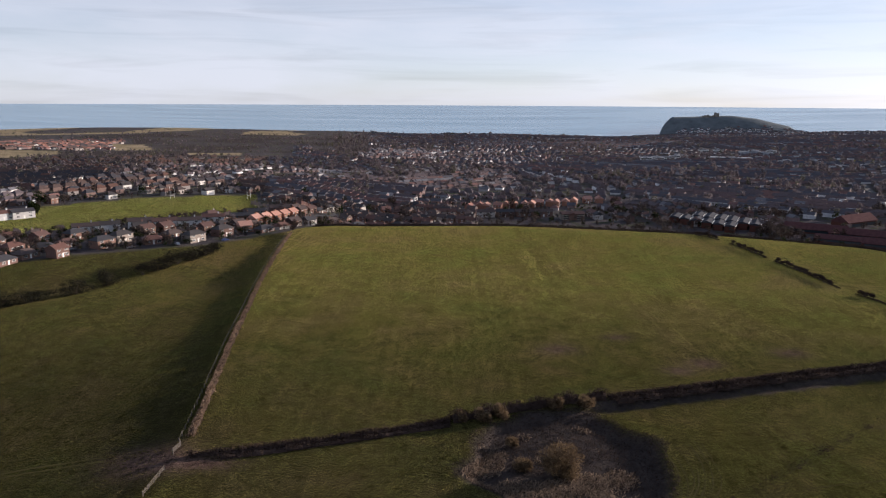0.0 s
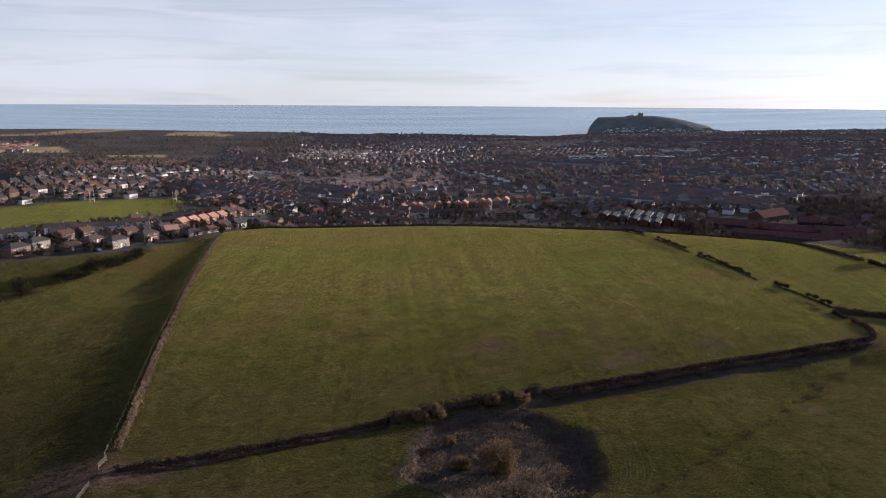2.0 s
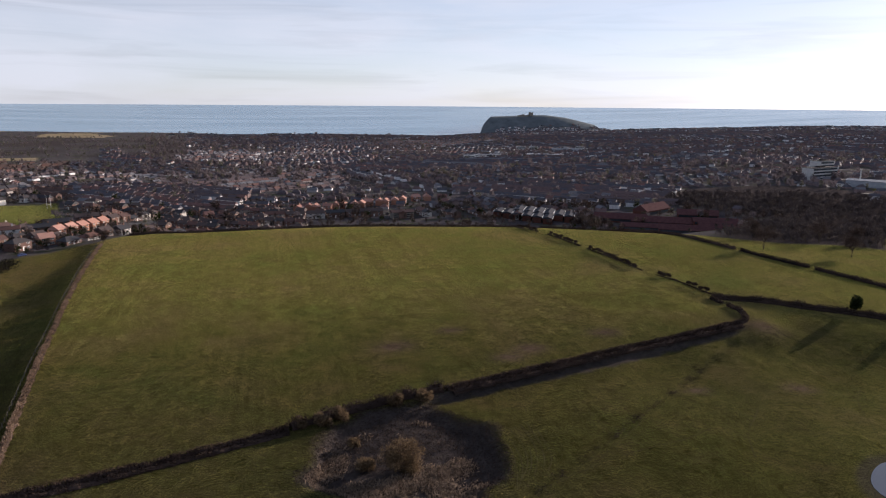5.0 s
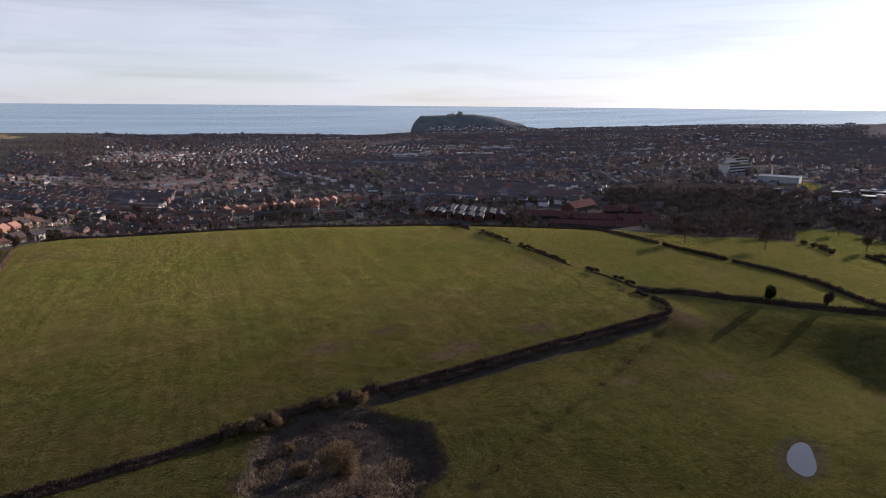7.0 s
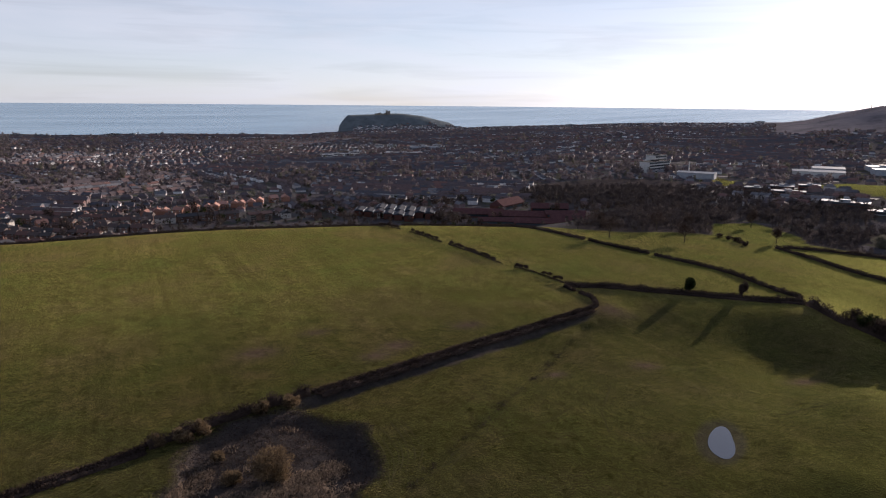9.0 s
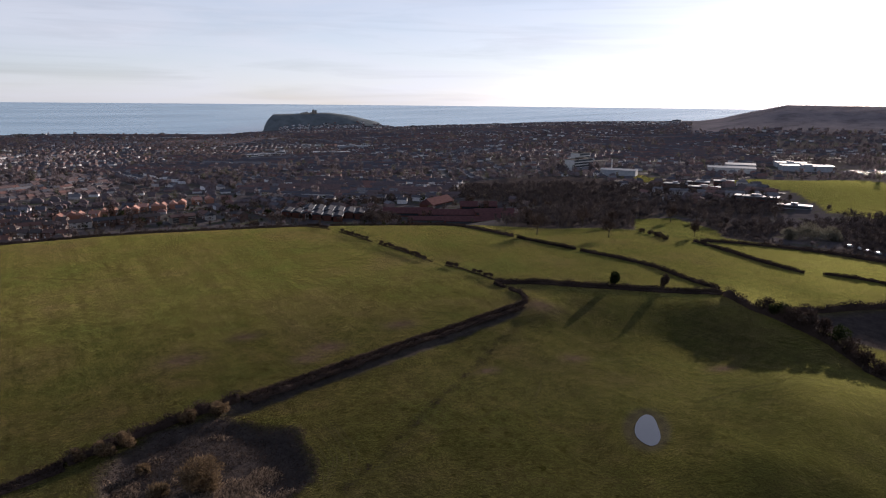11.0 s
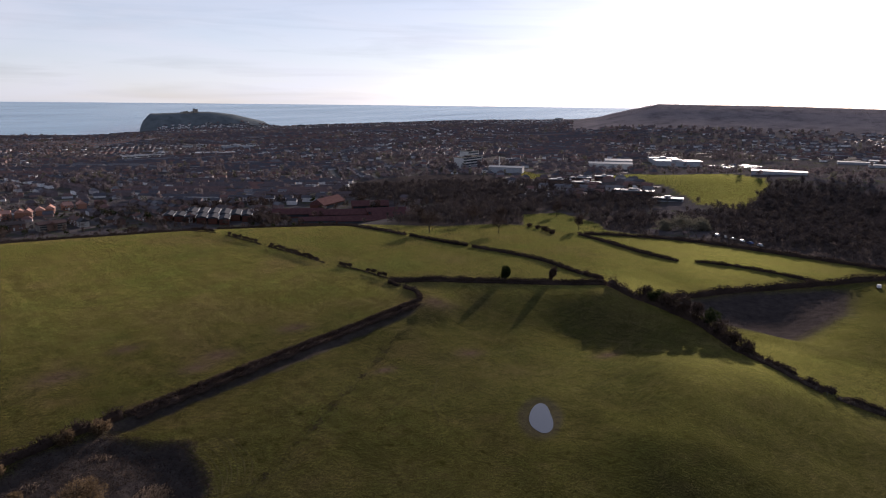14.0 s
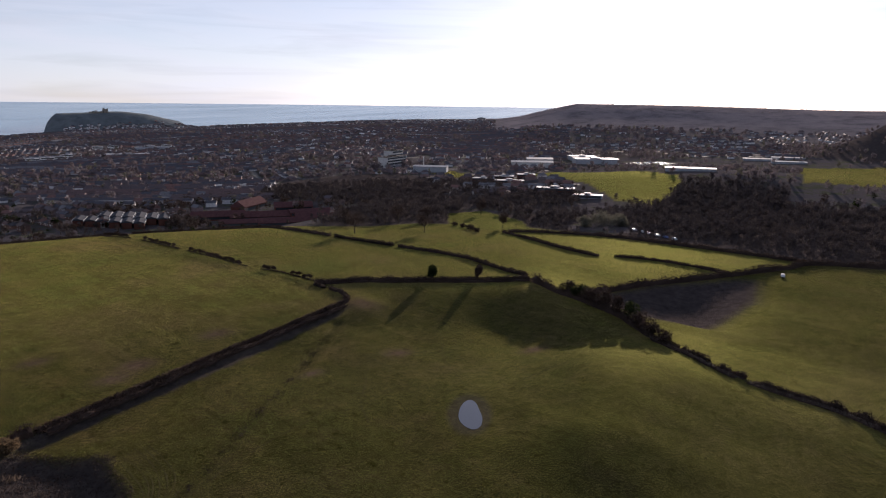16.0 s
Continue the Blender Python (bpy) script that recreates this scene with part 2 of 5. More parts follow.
    m.relief(m.mix(0.5, m.noise(0.45, 5, 0.8), m.noise(1.8, 4, 0.7)), 1.0, 1.3)
    # waxy blades throw a little light forward
    wax, both = m.t.nodes.new("ShaderNodeBsdfGlossy"), m.t.nodes.new("ShaderNodeMixShader")
    wax.inputs["Color"].default_value, wax.inputs["Roughness"].default_value = (0.72, 0.72, 0.22, 1), 0.7
    thin = m.t.nodes.new("ShaderNodeMath")
    thin.operation, thin.inputs[1].default_value = "MULTIPLY", 0.034
    m.link(m.attribute("grass"), thin.inputs[0])
    m.link(thin.outputs[0], both.inputs[0])
    m.link(m.b.outputs[0], both.inputs[1])
    m.link(wax.outputs[0], both.inputs[2])
    m.link(both.outputs[0], m.t.nodes["Material Output"].inputs["Surface"])
    return m.done(c)


def sea_material():
    m = Mat("sea_water", 0.3, 0.9)
    wind = m.noise(0.0035, 5, 0.6, (10, 0.3, 1.8, 1))
    band = m.ramp(wind, (0.3, (0.050, 0.19, 0.29)), (0.55, (0.085, 0.235, 0.33)), (0.75, (0.13, 0.29, 0.38)))
    m.link(m.ramp(wind, (0.3, 0.23), (0.75, 0.15)), m.b.inputs["Roughness"])
    m.relief(m.noise(0.08, 6, 0.7), 0.08, 1.5)
    return m.done(band)


def plain(name, a, b, scale=2.0, rough=0.85, spec=0.2, vary=0.0, bumpy=0.0, metal=0.0):
    """Two tones in a fine noise; vary: how far pieces differ from one another in tone."""
    m = Mat(name, rough, spec)
    m.b.inputs["Metallic"].default_value = metal
    c = m.ramp(m.noise(scale, 5, 0.65), (0.3, a), (0.7, b))
    if vary:
        c = m.mix(1.0, c, m.ramp(m.random(), (0.0, 1 - vary), (1.0, 1 + vary)), "MULTIPLY")
    if bumpy:
        m.relief(m.noise(scale * 4, 4), 0.5, bumpy)
    return m.done(c)


def twigs(name, dark, mid, light, thinness=0.38):
    """Bare twigs and dead leaves: each one a tone of its own."""
    m = Mat(name, 0.95, 0.05)
    c = m.ramp(m.island(), (0.0, dark), (0.5, mid), (1.0, light))
    c = m.mix(1.0, c, m.ramp(m.noise(0.12, 3), (0.3, 0.7), (0.7, 1.25)), "MULTIPLY")
    thin, both = m.t.nodes.new("ShaderNodeBsdfTranslucent"), m.t.nodes.new("ShaderNodeMixShader")
    both.inputs[0].default_value = thinness
    m.link(c, thin.inputs["Color"])
    m.link(m.b.outputs[0], both.inputs[1])
    m.link(thin.outputs[0], both.inputs[2])
    m.link(both.outputs[0], m.t.nodes["Material Output"].inputs["Surface"])
    return m.done(c)


def pieces(name, *tones, rough=0.9, spec=0.03, scale=0.6):
    """Houses that pick their tone by an attribute of the mesh, with weathering on top."""
    m = Mat(name, rough, spec)
    n = len(tones)
    r = m.t.nodes.new("ShaderNodeValToRGB")
    r.color_ramp.interpolation = "CONSTANT"
    e = r.color_ramp.elements
    while len(e) < n:
        e.new(0.5)
    for i, tone in enumerate(tones):
        e[i].position, e[i].color = i / n, (*tone, 1)
    m.link(m.attribute("tone"), r.inputs[0])
    return m.done(m.mix(1.0, r.outputs[0], m.ramp(m.noise(scale, 5, 0.7), (0.3, 0.7), (0.7, 1.2)), "MULTIPLY"))


def by_object(name, *tones, rough=0.9, spec=0.03, scale=1.5, courses=0.0):
    """Like pieces, but one tone for each object; courses: the height of its rows of tiles or bricks."""
    m = Mat(name, rough, spec)
    r = m.t.nodes.new("ShaderNodeValToRGB")
    r.color_ramp.interpolation = "CONSTANT"
    e = r.color_ramp.elements
    while len(e) < len(tones):
        e.new(0.5)
    for i, tone in enumerate(tones):
        e[i].position, e[i].color = i / len(tones), (*tone, 1)
    m.link(m.random(), r.inputs[0])
    c = m.mix(1.0, r.outputs[0], m.ramp(m.noise(scale, 5, 0.7), (0.3, 0.75), (0.7, 1.2)), "MULTIPLY")
    if courses:
        w = m.t.nodes.new("ShaderNodeTexWave")
        w.bands_direction = "Z"
        w.inputs["Scale"].default_value = 0.314 / courses
        m.link(m.co, w.inputs["Vector"])
        m.relief(w.outputs["Fac"], 0.6, 0.04)
    return m.done(c)


def glass_pane(name):
    m = Mat(name, 0.25, 0.15)
    return m.done(m.ramp(m.random(), (0.0, (0.02, 0.025, 0.03)), (1.0, (0.06, 0.07, 0.08))))


GROUND, SEA = ground_material(), sea_material()
BARK = plain("bark", (0.05, 0.038, 0.028), (0.11, 0.085, 0.06), 3)
TWIG_BROWN = twigs("bare_twigs", (0.145, 0.120, 0.126), (0.172, 0.143, 0.149), (0.20, 0.167, 0.172), 0.3)
TWIG_TAN = twigs("pale_twigs", (0.09, 0.062, 0.043), (0.18, 0.125, 0.086), (0.29, 0.205, 0.145))
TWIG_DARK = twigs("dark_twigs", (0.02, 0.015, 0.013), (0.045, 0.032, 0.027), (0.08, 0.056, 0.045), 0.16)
EVERGREEN = twigs("evergreen_leaves", (0.007, 0.011, 0.005), (0.015, 0.022, 0.008), (0.032, 0.038, 0.014))
# ridge twigs, paled so the colour holds the distant haze
TWIG_HAZY = twigs("hazy_ridge_twigs", (0.13, 0.105, 0.105), (0.21, 0.17, 0.17), (0.30, 0.25, 0.245))
TWIG_GREY = twigs("grey_brown_twigs", (0.110, 0.094, 0.103), (0.130, 0.111, 0.120), (0.15, 0.130, 0.139), 0.3)
TWIG_OLIVE = twigs("olive_twigs", (0.100, 0.096, 0.074), (0.130, 0.124, 0.096), (0.16, 0.150, 0.115), 0.3)
WOOD_TWIG = twigs("woodland_twigs", (0.040, 0.034, 0.036), (0.050, 0.042, 0.044), (0.062, 0.052, 0.053), 0.16)
GARDEN_TWIG = twigs("garden_twigs", (0.045, 0.036, 0.034), (0.065, 0.052, 0.048), (0.09, 0.072, 0.066), 0.2)
GORSE = twigs("gorse_spines", (0.011, 0.010, 0.007), (0.019, 0.017, 0.011), (0.030, 0.026, 0.017), 0.1)
WILLOW = twigs("willow_twigs", (0.069, 0.048, 0.030), (0.125, 0.088, 0.053), (0.188, 0.135, 0.080))
REED = twigs("dead_reeds", (0.101, 0.075, 0.055), (0.187, 0.140, 0.106), (0.297, 0.227, 0.168))
TUSSOCK = twigs("grass_tussocks", (0.052, 0.050, 0.014), (0.085, 0.076, 0.022), (0.125, 0.104, 0.038), 0.5)
TIMBER = plain("weathered_timber", (0.07, 0.06, 0.05), (0.15, 0.13, 0.11), 6)
WHITE = plain("white_paint", (0.62, 0.62, 0.60), (0.80, 0.79, 0.76), 1.5, 0.6)
TARMAC = plain("tarmac", (0.035, 0.035, 0.037), (0.065, 0.063, 0.062), 0.6)
TRACK = plain("worn_grass", (0.045, 0.041, 0.017), (0.085, 0.073, 0.030), 0.8, 1.0, 0.0)
POND = Mat("pond_water", 0.03, 0.9).done((0.05, 0.05, 0.055))
TRIM = plain("upvc_trim", (0.62, 0.61, 0.58), (0.78, 0.77, 0.74), 2, 0.5)
PANE = glass_pane("window_glass")
HOUSE_WALL = by_object("house_walls", (0.150, 0.093, 0.078), (0.195, 0.122, 0.098), (0.270, 0.230, 0.200), (0.130, 0.083, 0.070), (0.44, 0.41, 0.375), (0.180, 0.112, 0.090), (0.150, 0.093, 0.076), (0.195, 0.125, 0.098), courses=0.3)
HOUSE_ROOF = by_object("house_roofs", (0.080, 0.060, 0.056), (0.105, 0.064, 0.056), (0.058, 0.052, 0.052), (0.088, 0.066, 0.060), (0.125, 0.068, 0.056), (0.050, 0.049, 0.054), spec=0.12, rough=0.7, courses=0.3)
RENDERED = by_object("white_render", (0.52, 0.52, 0.52), (0.60, 0.60, 0.59), (0.46, 0.45, 0.44))
ORANGE_WALL = by_object("orange_brick", (0.264, 0.132, 0.090), (0.312, 0.162, 0.114), courses=0.3)
ORANGE_ROOF = by_object("orange_pantiles", (0.36, 0.20, 0.155), (0.43, 0.25, 0.20), (0.28, 0.155, 0.125), (0.39, 0.225, 0.18), courses=0.3)
RED_ROOF = plain("dark_red_tiles", (0.070, 0.034, 0.036), (0.115, 0.056, 0.054), 0.4, 0.95, 0.02)
BRICK = plain("red_brick", (0.083, 0.036, 0.028), (0.128, 0.056, 0.041), 0.8, 0.95, 0.02)
FAR_WALL = pieces("town_walls", (0.19, 0.14, 0.135), (0.23, 0.16, 0.15), (0.16, 0.13, 0.135), (0.50, 0.50, 0.52), (0.26, 0.19, 0.18), (0.17, 0.135, 0.138), (0.72, 0.72, 0.73), (0.20, 0.15, 0.145), (0.36, 0.32, 0.31), (0.19, 0.145, 0.14), (0.58, 0.57, 0.57), (0.15, 0.125, 0.13), (0.23, 0.17, 0.165), (0.44, 0.42, 0.42))
RED_ROOFS = pieces("red_town_roofs", (0.20, 0.092, 0.072), (0.13, 0.072, 0.062), (0.24, 0.115, 0.088), (0.11, 0.072, 0.066), rough=0.7, spec=0.2)
PALE_WALLS = pieces("rendered_town_walls", (0.34, 0.31, 0.29), (0.15, 0.105, 0.092), (0.19, 0.16, 0.15), (0.62, 0.60, 0.57), (0.14, 0.10, 0.09), (0.17, 0.12, 0.105), (0.24, 0.215, 0.205), (0.15, 0.105, 0.095))
# pale harbour walls, whitened further to paint in the haze along the shore
WHITE_WALLS = pieces("white_town_walls", (0.74, 0.73, 0.72), (0.60, 0.58, 0.56), (0.80, 0.80, 0.80), (0.42, 0.38, 0.36), (0.70, 0.70, 0.71))
FAR_ROOF = pieces("town_roofs", (0.095, 0.080, 0.088), (0.130, 0.090, 0.088), (0.085, 0.083, 0.096), (0.110, 0.087, 0.090), (0.165, 0.096, 0.086), (0.078, 0.079, 0.094), (0.100, 0.083, 0.089), (0.15, 0.148, 0.160), rough=0.75, spec=0.08)
# darker copy of FAR_ROOF: the left side's lower brightness is in the colour
DIM_BROWN_ROOF = pieces("dim_brown_town_roofs", (0.075, 0.060, 0.058), (0.095, 0.064, 0.056), (0.060, 0.054, 0.056), (0.085, 0.062, 0.057), (0.115, 0.066, 0.054), (0.055, 0.053, 0.060), rough=0.85, spec=0.05)
PALE_ROOF = plain("pale_sheet_roof", (0.20, 0.205, 0.22), (0.30, 0.305, 0.32), 0.2, 0.6, 0.25)
CLAD = plain("grey_cladding", (0.24, 0.26, 0.29), (0.34, 0.36, 0.39), 0.3, 0.6)
CONCRETE = plain("pale_concrete", (0.40, 0.39, 0.38), (0.55, 0.54, 0.52), 0.3)
CHIMNEY = plain("sooty_chimney_brick", (0.07, 0.052, 0.048), (0.12, 0.085, 0.075), 0.3)
STONE = plain("grey_stone", (0.16, 0.14, 0.12), (0.28, 0.25, 0.21), 0.1)
CAR_PAINT = by_object("car_paint", (0.35, 0.35, 0.36), (0.5, 0.5, 0.5), (0.04, 0.04, 0.05), (0.45, 0.45, 0.46), (0.05, 0.08, 0.20), (0.35, 0.36, 0.38), rough=0.45, spec=0.4)
RUBBER = plain("rubber", (0.02, 0.02, 0.02), (0.03, 0.03, 0.03), 5)
SLATE = plain("grey_slates", (0.034, 0.036, 0.043), (0.06, 0.061, 0.07), 0.5, 0.85, 0.05)
FLAT_ROOF = plain("dark_felt_roof", (0.018, 0.018, 0.02), (0.032, 0.031, 0.034), 0.5, 0.95, 0.02)

# ---- ground and sea ----


def sheet(name, angles, radii, height, material):
    """A polar sheet of ground round the hover point."""
    aa, rr = np.meshgrid(np.radians(angles), radii)
    x, y = np.sin(aa) * rr, np.cos(aa) * rr
    z = height(x, y)
    n, k = aa.shape
    idx = np.arange(n * k).reshape(n, k)
    nxt = np.roll(idx, -1, 1)
    quads = np.stack([idx[:-1], idx[1:], nxt[1:], nxt[:-1]], -1).reshape(-1, 4)
    return bulk(name, np.stack([x, y, z], -1).reshape(-1, 3), quads, [material], soft=True), x.ravel(), y.ravel()


def bulk(name, verts, faces, materials, index=None, soft=False, parent=None):
    """One mesh object from arrays: faces all of one size, index: the material of each."""
    verts, faces = np.asarray(verts, np.float32), np.asarray(faces, np.int32)
    n, k = faces.shape
    me = bpy.data.meshes.new(name)
    me.vertices.add(len(verts))
    me.vertices.foreach_set("co", verts.ravel())
    me.loops.add(n * k)
    me.loops.foreach_set("vertex_index", faces.ravel())
    me.polygons.add(n)
    me.polygons.foreach_set("loop_start", np.arange(0, n * k, k, dtype=np.int32))
    for m in materials:
        me.materials.append(m)
    if index is not None:
        me.polygons.foreach_set("material_index", np.asarray(index, np.int32))
    me.polygons.foreach_set("use_smooth", np.full(n, soft))
    me.update()
    me.validate()
    ob = new(name, me)
    if parent:
        ob.parent = parent
    return ob


def inside(x, y, corners):
    """Which of the points lie within the polygon."""
    x, y = np.asarray(x), np.asarray(y)
    hit = np.zeros(x.shape, bool)
    for (x0, y0), (x1, y1) in zip(corners, corners[1:] + corners[:1]):
        if y0 != y1:
            hit ^= ((y0 > y) != (y1 > y)) & (x < (x1 - x0) * (y - y0) / (y1 - y0) + x0)
    return hit


def height(x, y):
    return float(terrain(x, y))


FAN = np.concatenate([np.arange(-42, 82, 0.25), np.arange(82, 318, 4.0)])
RINGS = np.concatenate([np.linspace(0.01, 100, 14), np.arange(104, 300, 2.0), np.arange(300, 620, 4.0), np.geomspace(624, 4950, 120)])
ground, gx, gy = sheet("ground", FAN, RINGS, terrain, GROUND)
tagged(ground, "green winter pasture falling to a town and the coast", "ground", kind="structure")

# open green places within and beyond the town
LEFT_PITCH = [(-345, 470), (-330, 545), (-284, 592), (-180, 660), (-150, 562), (-215, 482), (-262, 432), (-300, 400)]
SPORTS_FIELD = [(690, 520), (800, 535), (690, 312), (650, 292), (552, 266), (552, 305), (615, 372)]
PARK = [(330, 300), (398, 372), (436, 362), (405, 300), (365, 262)]
SMALL_GREEN = [(626, 572), (682, 586), (740, 694), (700, 690)]
FAR_GREEN = [(760, 1320), (830, 1310), (850, 1370), (770, 1385)]
HILL_FIELD = [(735, 207), (1150, 325), (1215, 228), (1230, 120), (850, 70), (800, 140)]
LEFT_CROP = [(-900, 1390), (-760, 1370), (-690, 1250), (-700, 1150), (-790, 1090), (-900, 1150)]
CROPS = [LEFT_CROP, [(-775, 1640), (-700, 1640), (-600, 1450), (-660, 1400)], [(-500, 1360), (-400, 1390), (-370, 1290), (-470, 1265)]]
# small field in the hedge's shade, which is painted as dark ground
SHADED_FIELD = [(238, 148), (262, 147), (292, 138), (326, 112), (326, 104), (292, 93), (244, 95), (233, 118)]
SCHOOL = [(270, 440), (330, 425), (420, 480), (400, 600), (340, 625), (285, 580)]
SCHOOL_WOOD = [(400, 640), (480, 735), (600, 735), (645, 665), (567, 534), (501, 473), (425, 395), (402, 430), (425, 527)]
GREENS = [LEFT_PITCH, SMALL_GREEN, SPORTS_FIELD, PARK, FAR_GREEN, HILL_FIELD]


def field_limit(x, y):
    """How far from the hover point the pasture reaches, by direction."""
    a = np.degrees(np.arctan2(x, y))
    return np.interp(a, [-60, -33, -26, -20, -13, -9, -6, 30, 36, 41, 45, 49, 53, 56, 60, 64, 68, 75, 90],
                     [402, 394, 399, 404, 432, 470, 520, 530, 470, 462, 478, 470, 466, 452, 436, 428, 416, 396, 410])


def near_green(x, y):
    g = np.zeros(np.shape(x), bool)
    for corners in GREENS:
        g |= inside(x, y, corners)
    return g


def on_crop(x, y):
    g = np.zeros(np.shape(x), bool)
    for corners in CROPS:
        g |= inside(x, y, corners)
    return g


def wooded(x, y):
    """How thick the trees stand, 0 to 1, past the pasture."""
    x, y = np.asarray(x, float), np.asarray(y, float)
    r, a = np.hypot(x, y), np.degrees(np.arctan2(x, y))
    w = smooth(61.5, 64.5, a + (r - 480) * 0.004) * (1 - smooth(690, 760, r))        # the hillside wood
    w = np.maximum(w, smooth(35, 38, a) * (1 - smooth(535, 570, r)) * 0.97)
    w = np.maximum(w, smooth(35, 38, a) * smooth(51, 48, a) * (r > 540) * (1 - smooth(690, 720, r)) * 0.85)     # the belt below the park
    w = np.maximum(w, smooth(0.25, 0.6, waves(x, y, 420, 21)) * smooth(800, 900, r) * (1 - smooth(2400, 2700, r)) * 0.7)
    w = np.maximum(w, ((a > -24) & (a < -6) & (r > 1450) & (r < 2450)) * (0.2 + 0.7 * smooth(-0.3, 0.3, waves(x, y, 330, 23))))
    w = np.maximum(w, ((a >= -6) & (a < 1) & (r > 1750) & (r < 2500)) * 0.8)
    w = np.maximum(w, ((a < -18) & (r > 1260) & (r < 1540)) * 0.85)
    w = np.maximum(w, ((a > 33) & (a < 52) & (r > 640) & (r < 800)) * 0.7)
    w = np.maximum(w, inside(x, y, SCHOOL_WOOD) * 0.95)
    w = np.maximum(w, 0.85 * smooth(75, 50, np.hypot(x - 500, y - 385)))
    w = np.where((a > 73.6) & (r > 650), 0, w)
    w = np.maximum(w, (np.hypot(x - 1490, y - 183) < 240) * 0.9)
    w = np.maximum(w, smooth(58, 61, a) * (r < 560) * 0.95)
    w = np.where(near_green(x, y) | on_crop(x, y) | inside(x, y, SCHOOL), 0, w)
    w = np.where(np.hypot(x - 414, y - 238) < 24, 0, w)
    return np.where(r < field_limit(x, y) + 4, 0, w)


gr = np.hypot(gx, gy)
# soft-edged mask of the shade painted over the small field
bare = sum(inside(gx + 5 * math.cos(k) * q, gy + 5 * math.sin(k) * q, SHADED_FIELD) * 1.0 for k in range(7) for q in (0.4, 1.0)) / 14


def cover(name, values):
    ground.data.attributes.new(name, "FLOAT", "POINT").data.foreach_set("value", np.ascontiguousarray(np.clip(values, 0, 1), dtype=np.float32))


green = near_green(gx, gy)
lim = field_limit(gx, gy)
cover("town", np.where(green, 0, smooth(lim, lim + 8, gr)))
ga = np.degrees(np.arctan2(gx, gy))
far_fields = (gr > 2450) & (ga + 4 * waves(gx, gy, 300, 36) < -11) & (waves(gx, gy, 520, 33) > 0.05)
cover("crop", (on_crop(gx, gy) | far_fields) * 1.0)
# bare earth: the gateway by the hedge corner, poached patches, and the marsh
soil = 1.1 * np.exp(-(((gx + 66) / 10) ** 2 + ((gy - 143) / 7) ** 2)) + 1.0 * np.exp(-(((gx + 54) / 9) ** 2 + ((gy - 141) / 3) ** 2)) + 0.8 * np.exp(-(((gx - 173) / 6) ** 2 + ((gy - 206) / 8) ** 2))
for px, py, pr in ((112, 211, 6), (81, 202, 6), (38, 214, 7), (71, 196, 5), (118, 165, 4), (185, 130, 5), (60, 225, 5), (150, 160, 5)):
    soil = soil + 0.8 * np.exp(-((gx - px) / pr) ** 2 - ((gy - py) / (pr * 0.7)) ** 2)
# dark marsh floor
damp_shade = 0.95 * smooth(1.16, 0.96, np.hypot((gx - 28.5) / 21, (gy - 143) / 25) - 0.14 * waves(gx, gy, 16, 60)) * (gy < 163 + gx * 0.29)
# the pond's shaded rim, painted darker
damp_shade = damp_shade + 0.55 * smooth(1.45, 1.05, np.hypot(((gx - 126.6) * 0.76 + (gy - 108.2) * 0.65) / 9.6, ((gx - 126.6) * 0.65 - (gy - 108.2) * 0.76) / 4.6))
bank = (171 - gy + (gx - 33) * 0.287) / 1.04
# shade below the long hedge, painted as dark ground
damp_shade = damp_shade + 0.9 * smooth(-1.5, 0, bank) * (1 - smooth(3.5, 5.5, bank + 0.8 * waves(gx, gy, 12, 77))) * smooth(30, 46, gx) * (1 - smooth(158, 172, gx))
cover("turf", (inside(gx, gy, LEFT_PITCH) | inside(gx, gy, SPORTS_FIELD) | inside(gx, gy, PARK)) * 1.0)
cover("soil", soil)
# the wood tone also carries painted shade: hedge bank, pond rim, small field
cover("wood", np.maximum(np.maximum(wooded(gx, gy), damp_shade), 0.97 * bare))
# where the haze tints go: the far ridge, then the headland
cover("hazy_heath", smooth(48, 53, ga) * smooth(1750, 2350, gr + 140 * waves(gx, gy, 500, 35)))
cover("hazy_rock", ((gr > 2950) & (ga > 16.5) & (ga < 30)) * 1.0)
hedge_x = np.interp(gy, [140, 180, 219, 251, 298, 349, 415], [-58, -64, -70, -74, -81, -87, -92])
# browner sward, plus dimness painted on the left slope and nearest ground
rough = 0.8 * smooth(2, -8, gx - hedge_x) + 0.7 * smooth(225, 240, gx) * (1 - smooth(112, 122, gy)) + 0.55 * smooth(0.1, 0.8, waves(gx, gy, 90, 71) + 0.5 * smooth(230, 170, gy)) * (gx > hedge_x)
# shade behind the brow, painted as dull grass
strip_shade = smooth(4, 12, 0.75 * (np.interp(gy, [240, 263, 279, 294, 323, 353, 386, 420], [-196, -175, -159, -145, -131, -122, -121, -121]) - gx)) * (ga < -14) * (gr < 440)
# rough grass in the basin, darkened for its dim slope as well
dim_basin = smooth(105, 185, gx + 6 * waves(gx, gy, 30, 72)) * smooth(2, 14, bank) * (gr < 320) * smooth(0, 25, np.interp(gy, [60, 75, 103, 118, 144, 172, 245], [197, 200, 217, 228, 233, 243, 180]) - gx)
cover("rough", (rough + 0.75 * dim_basin + strip_shade) * (gr < 460))
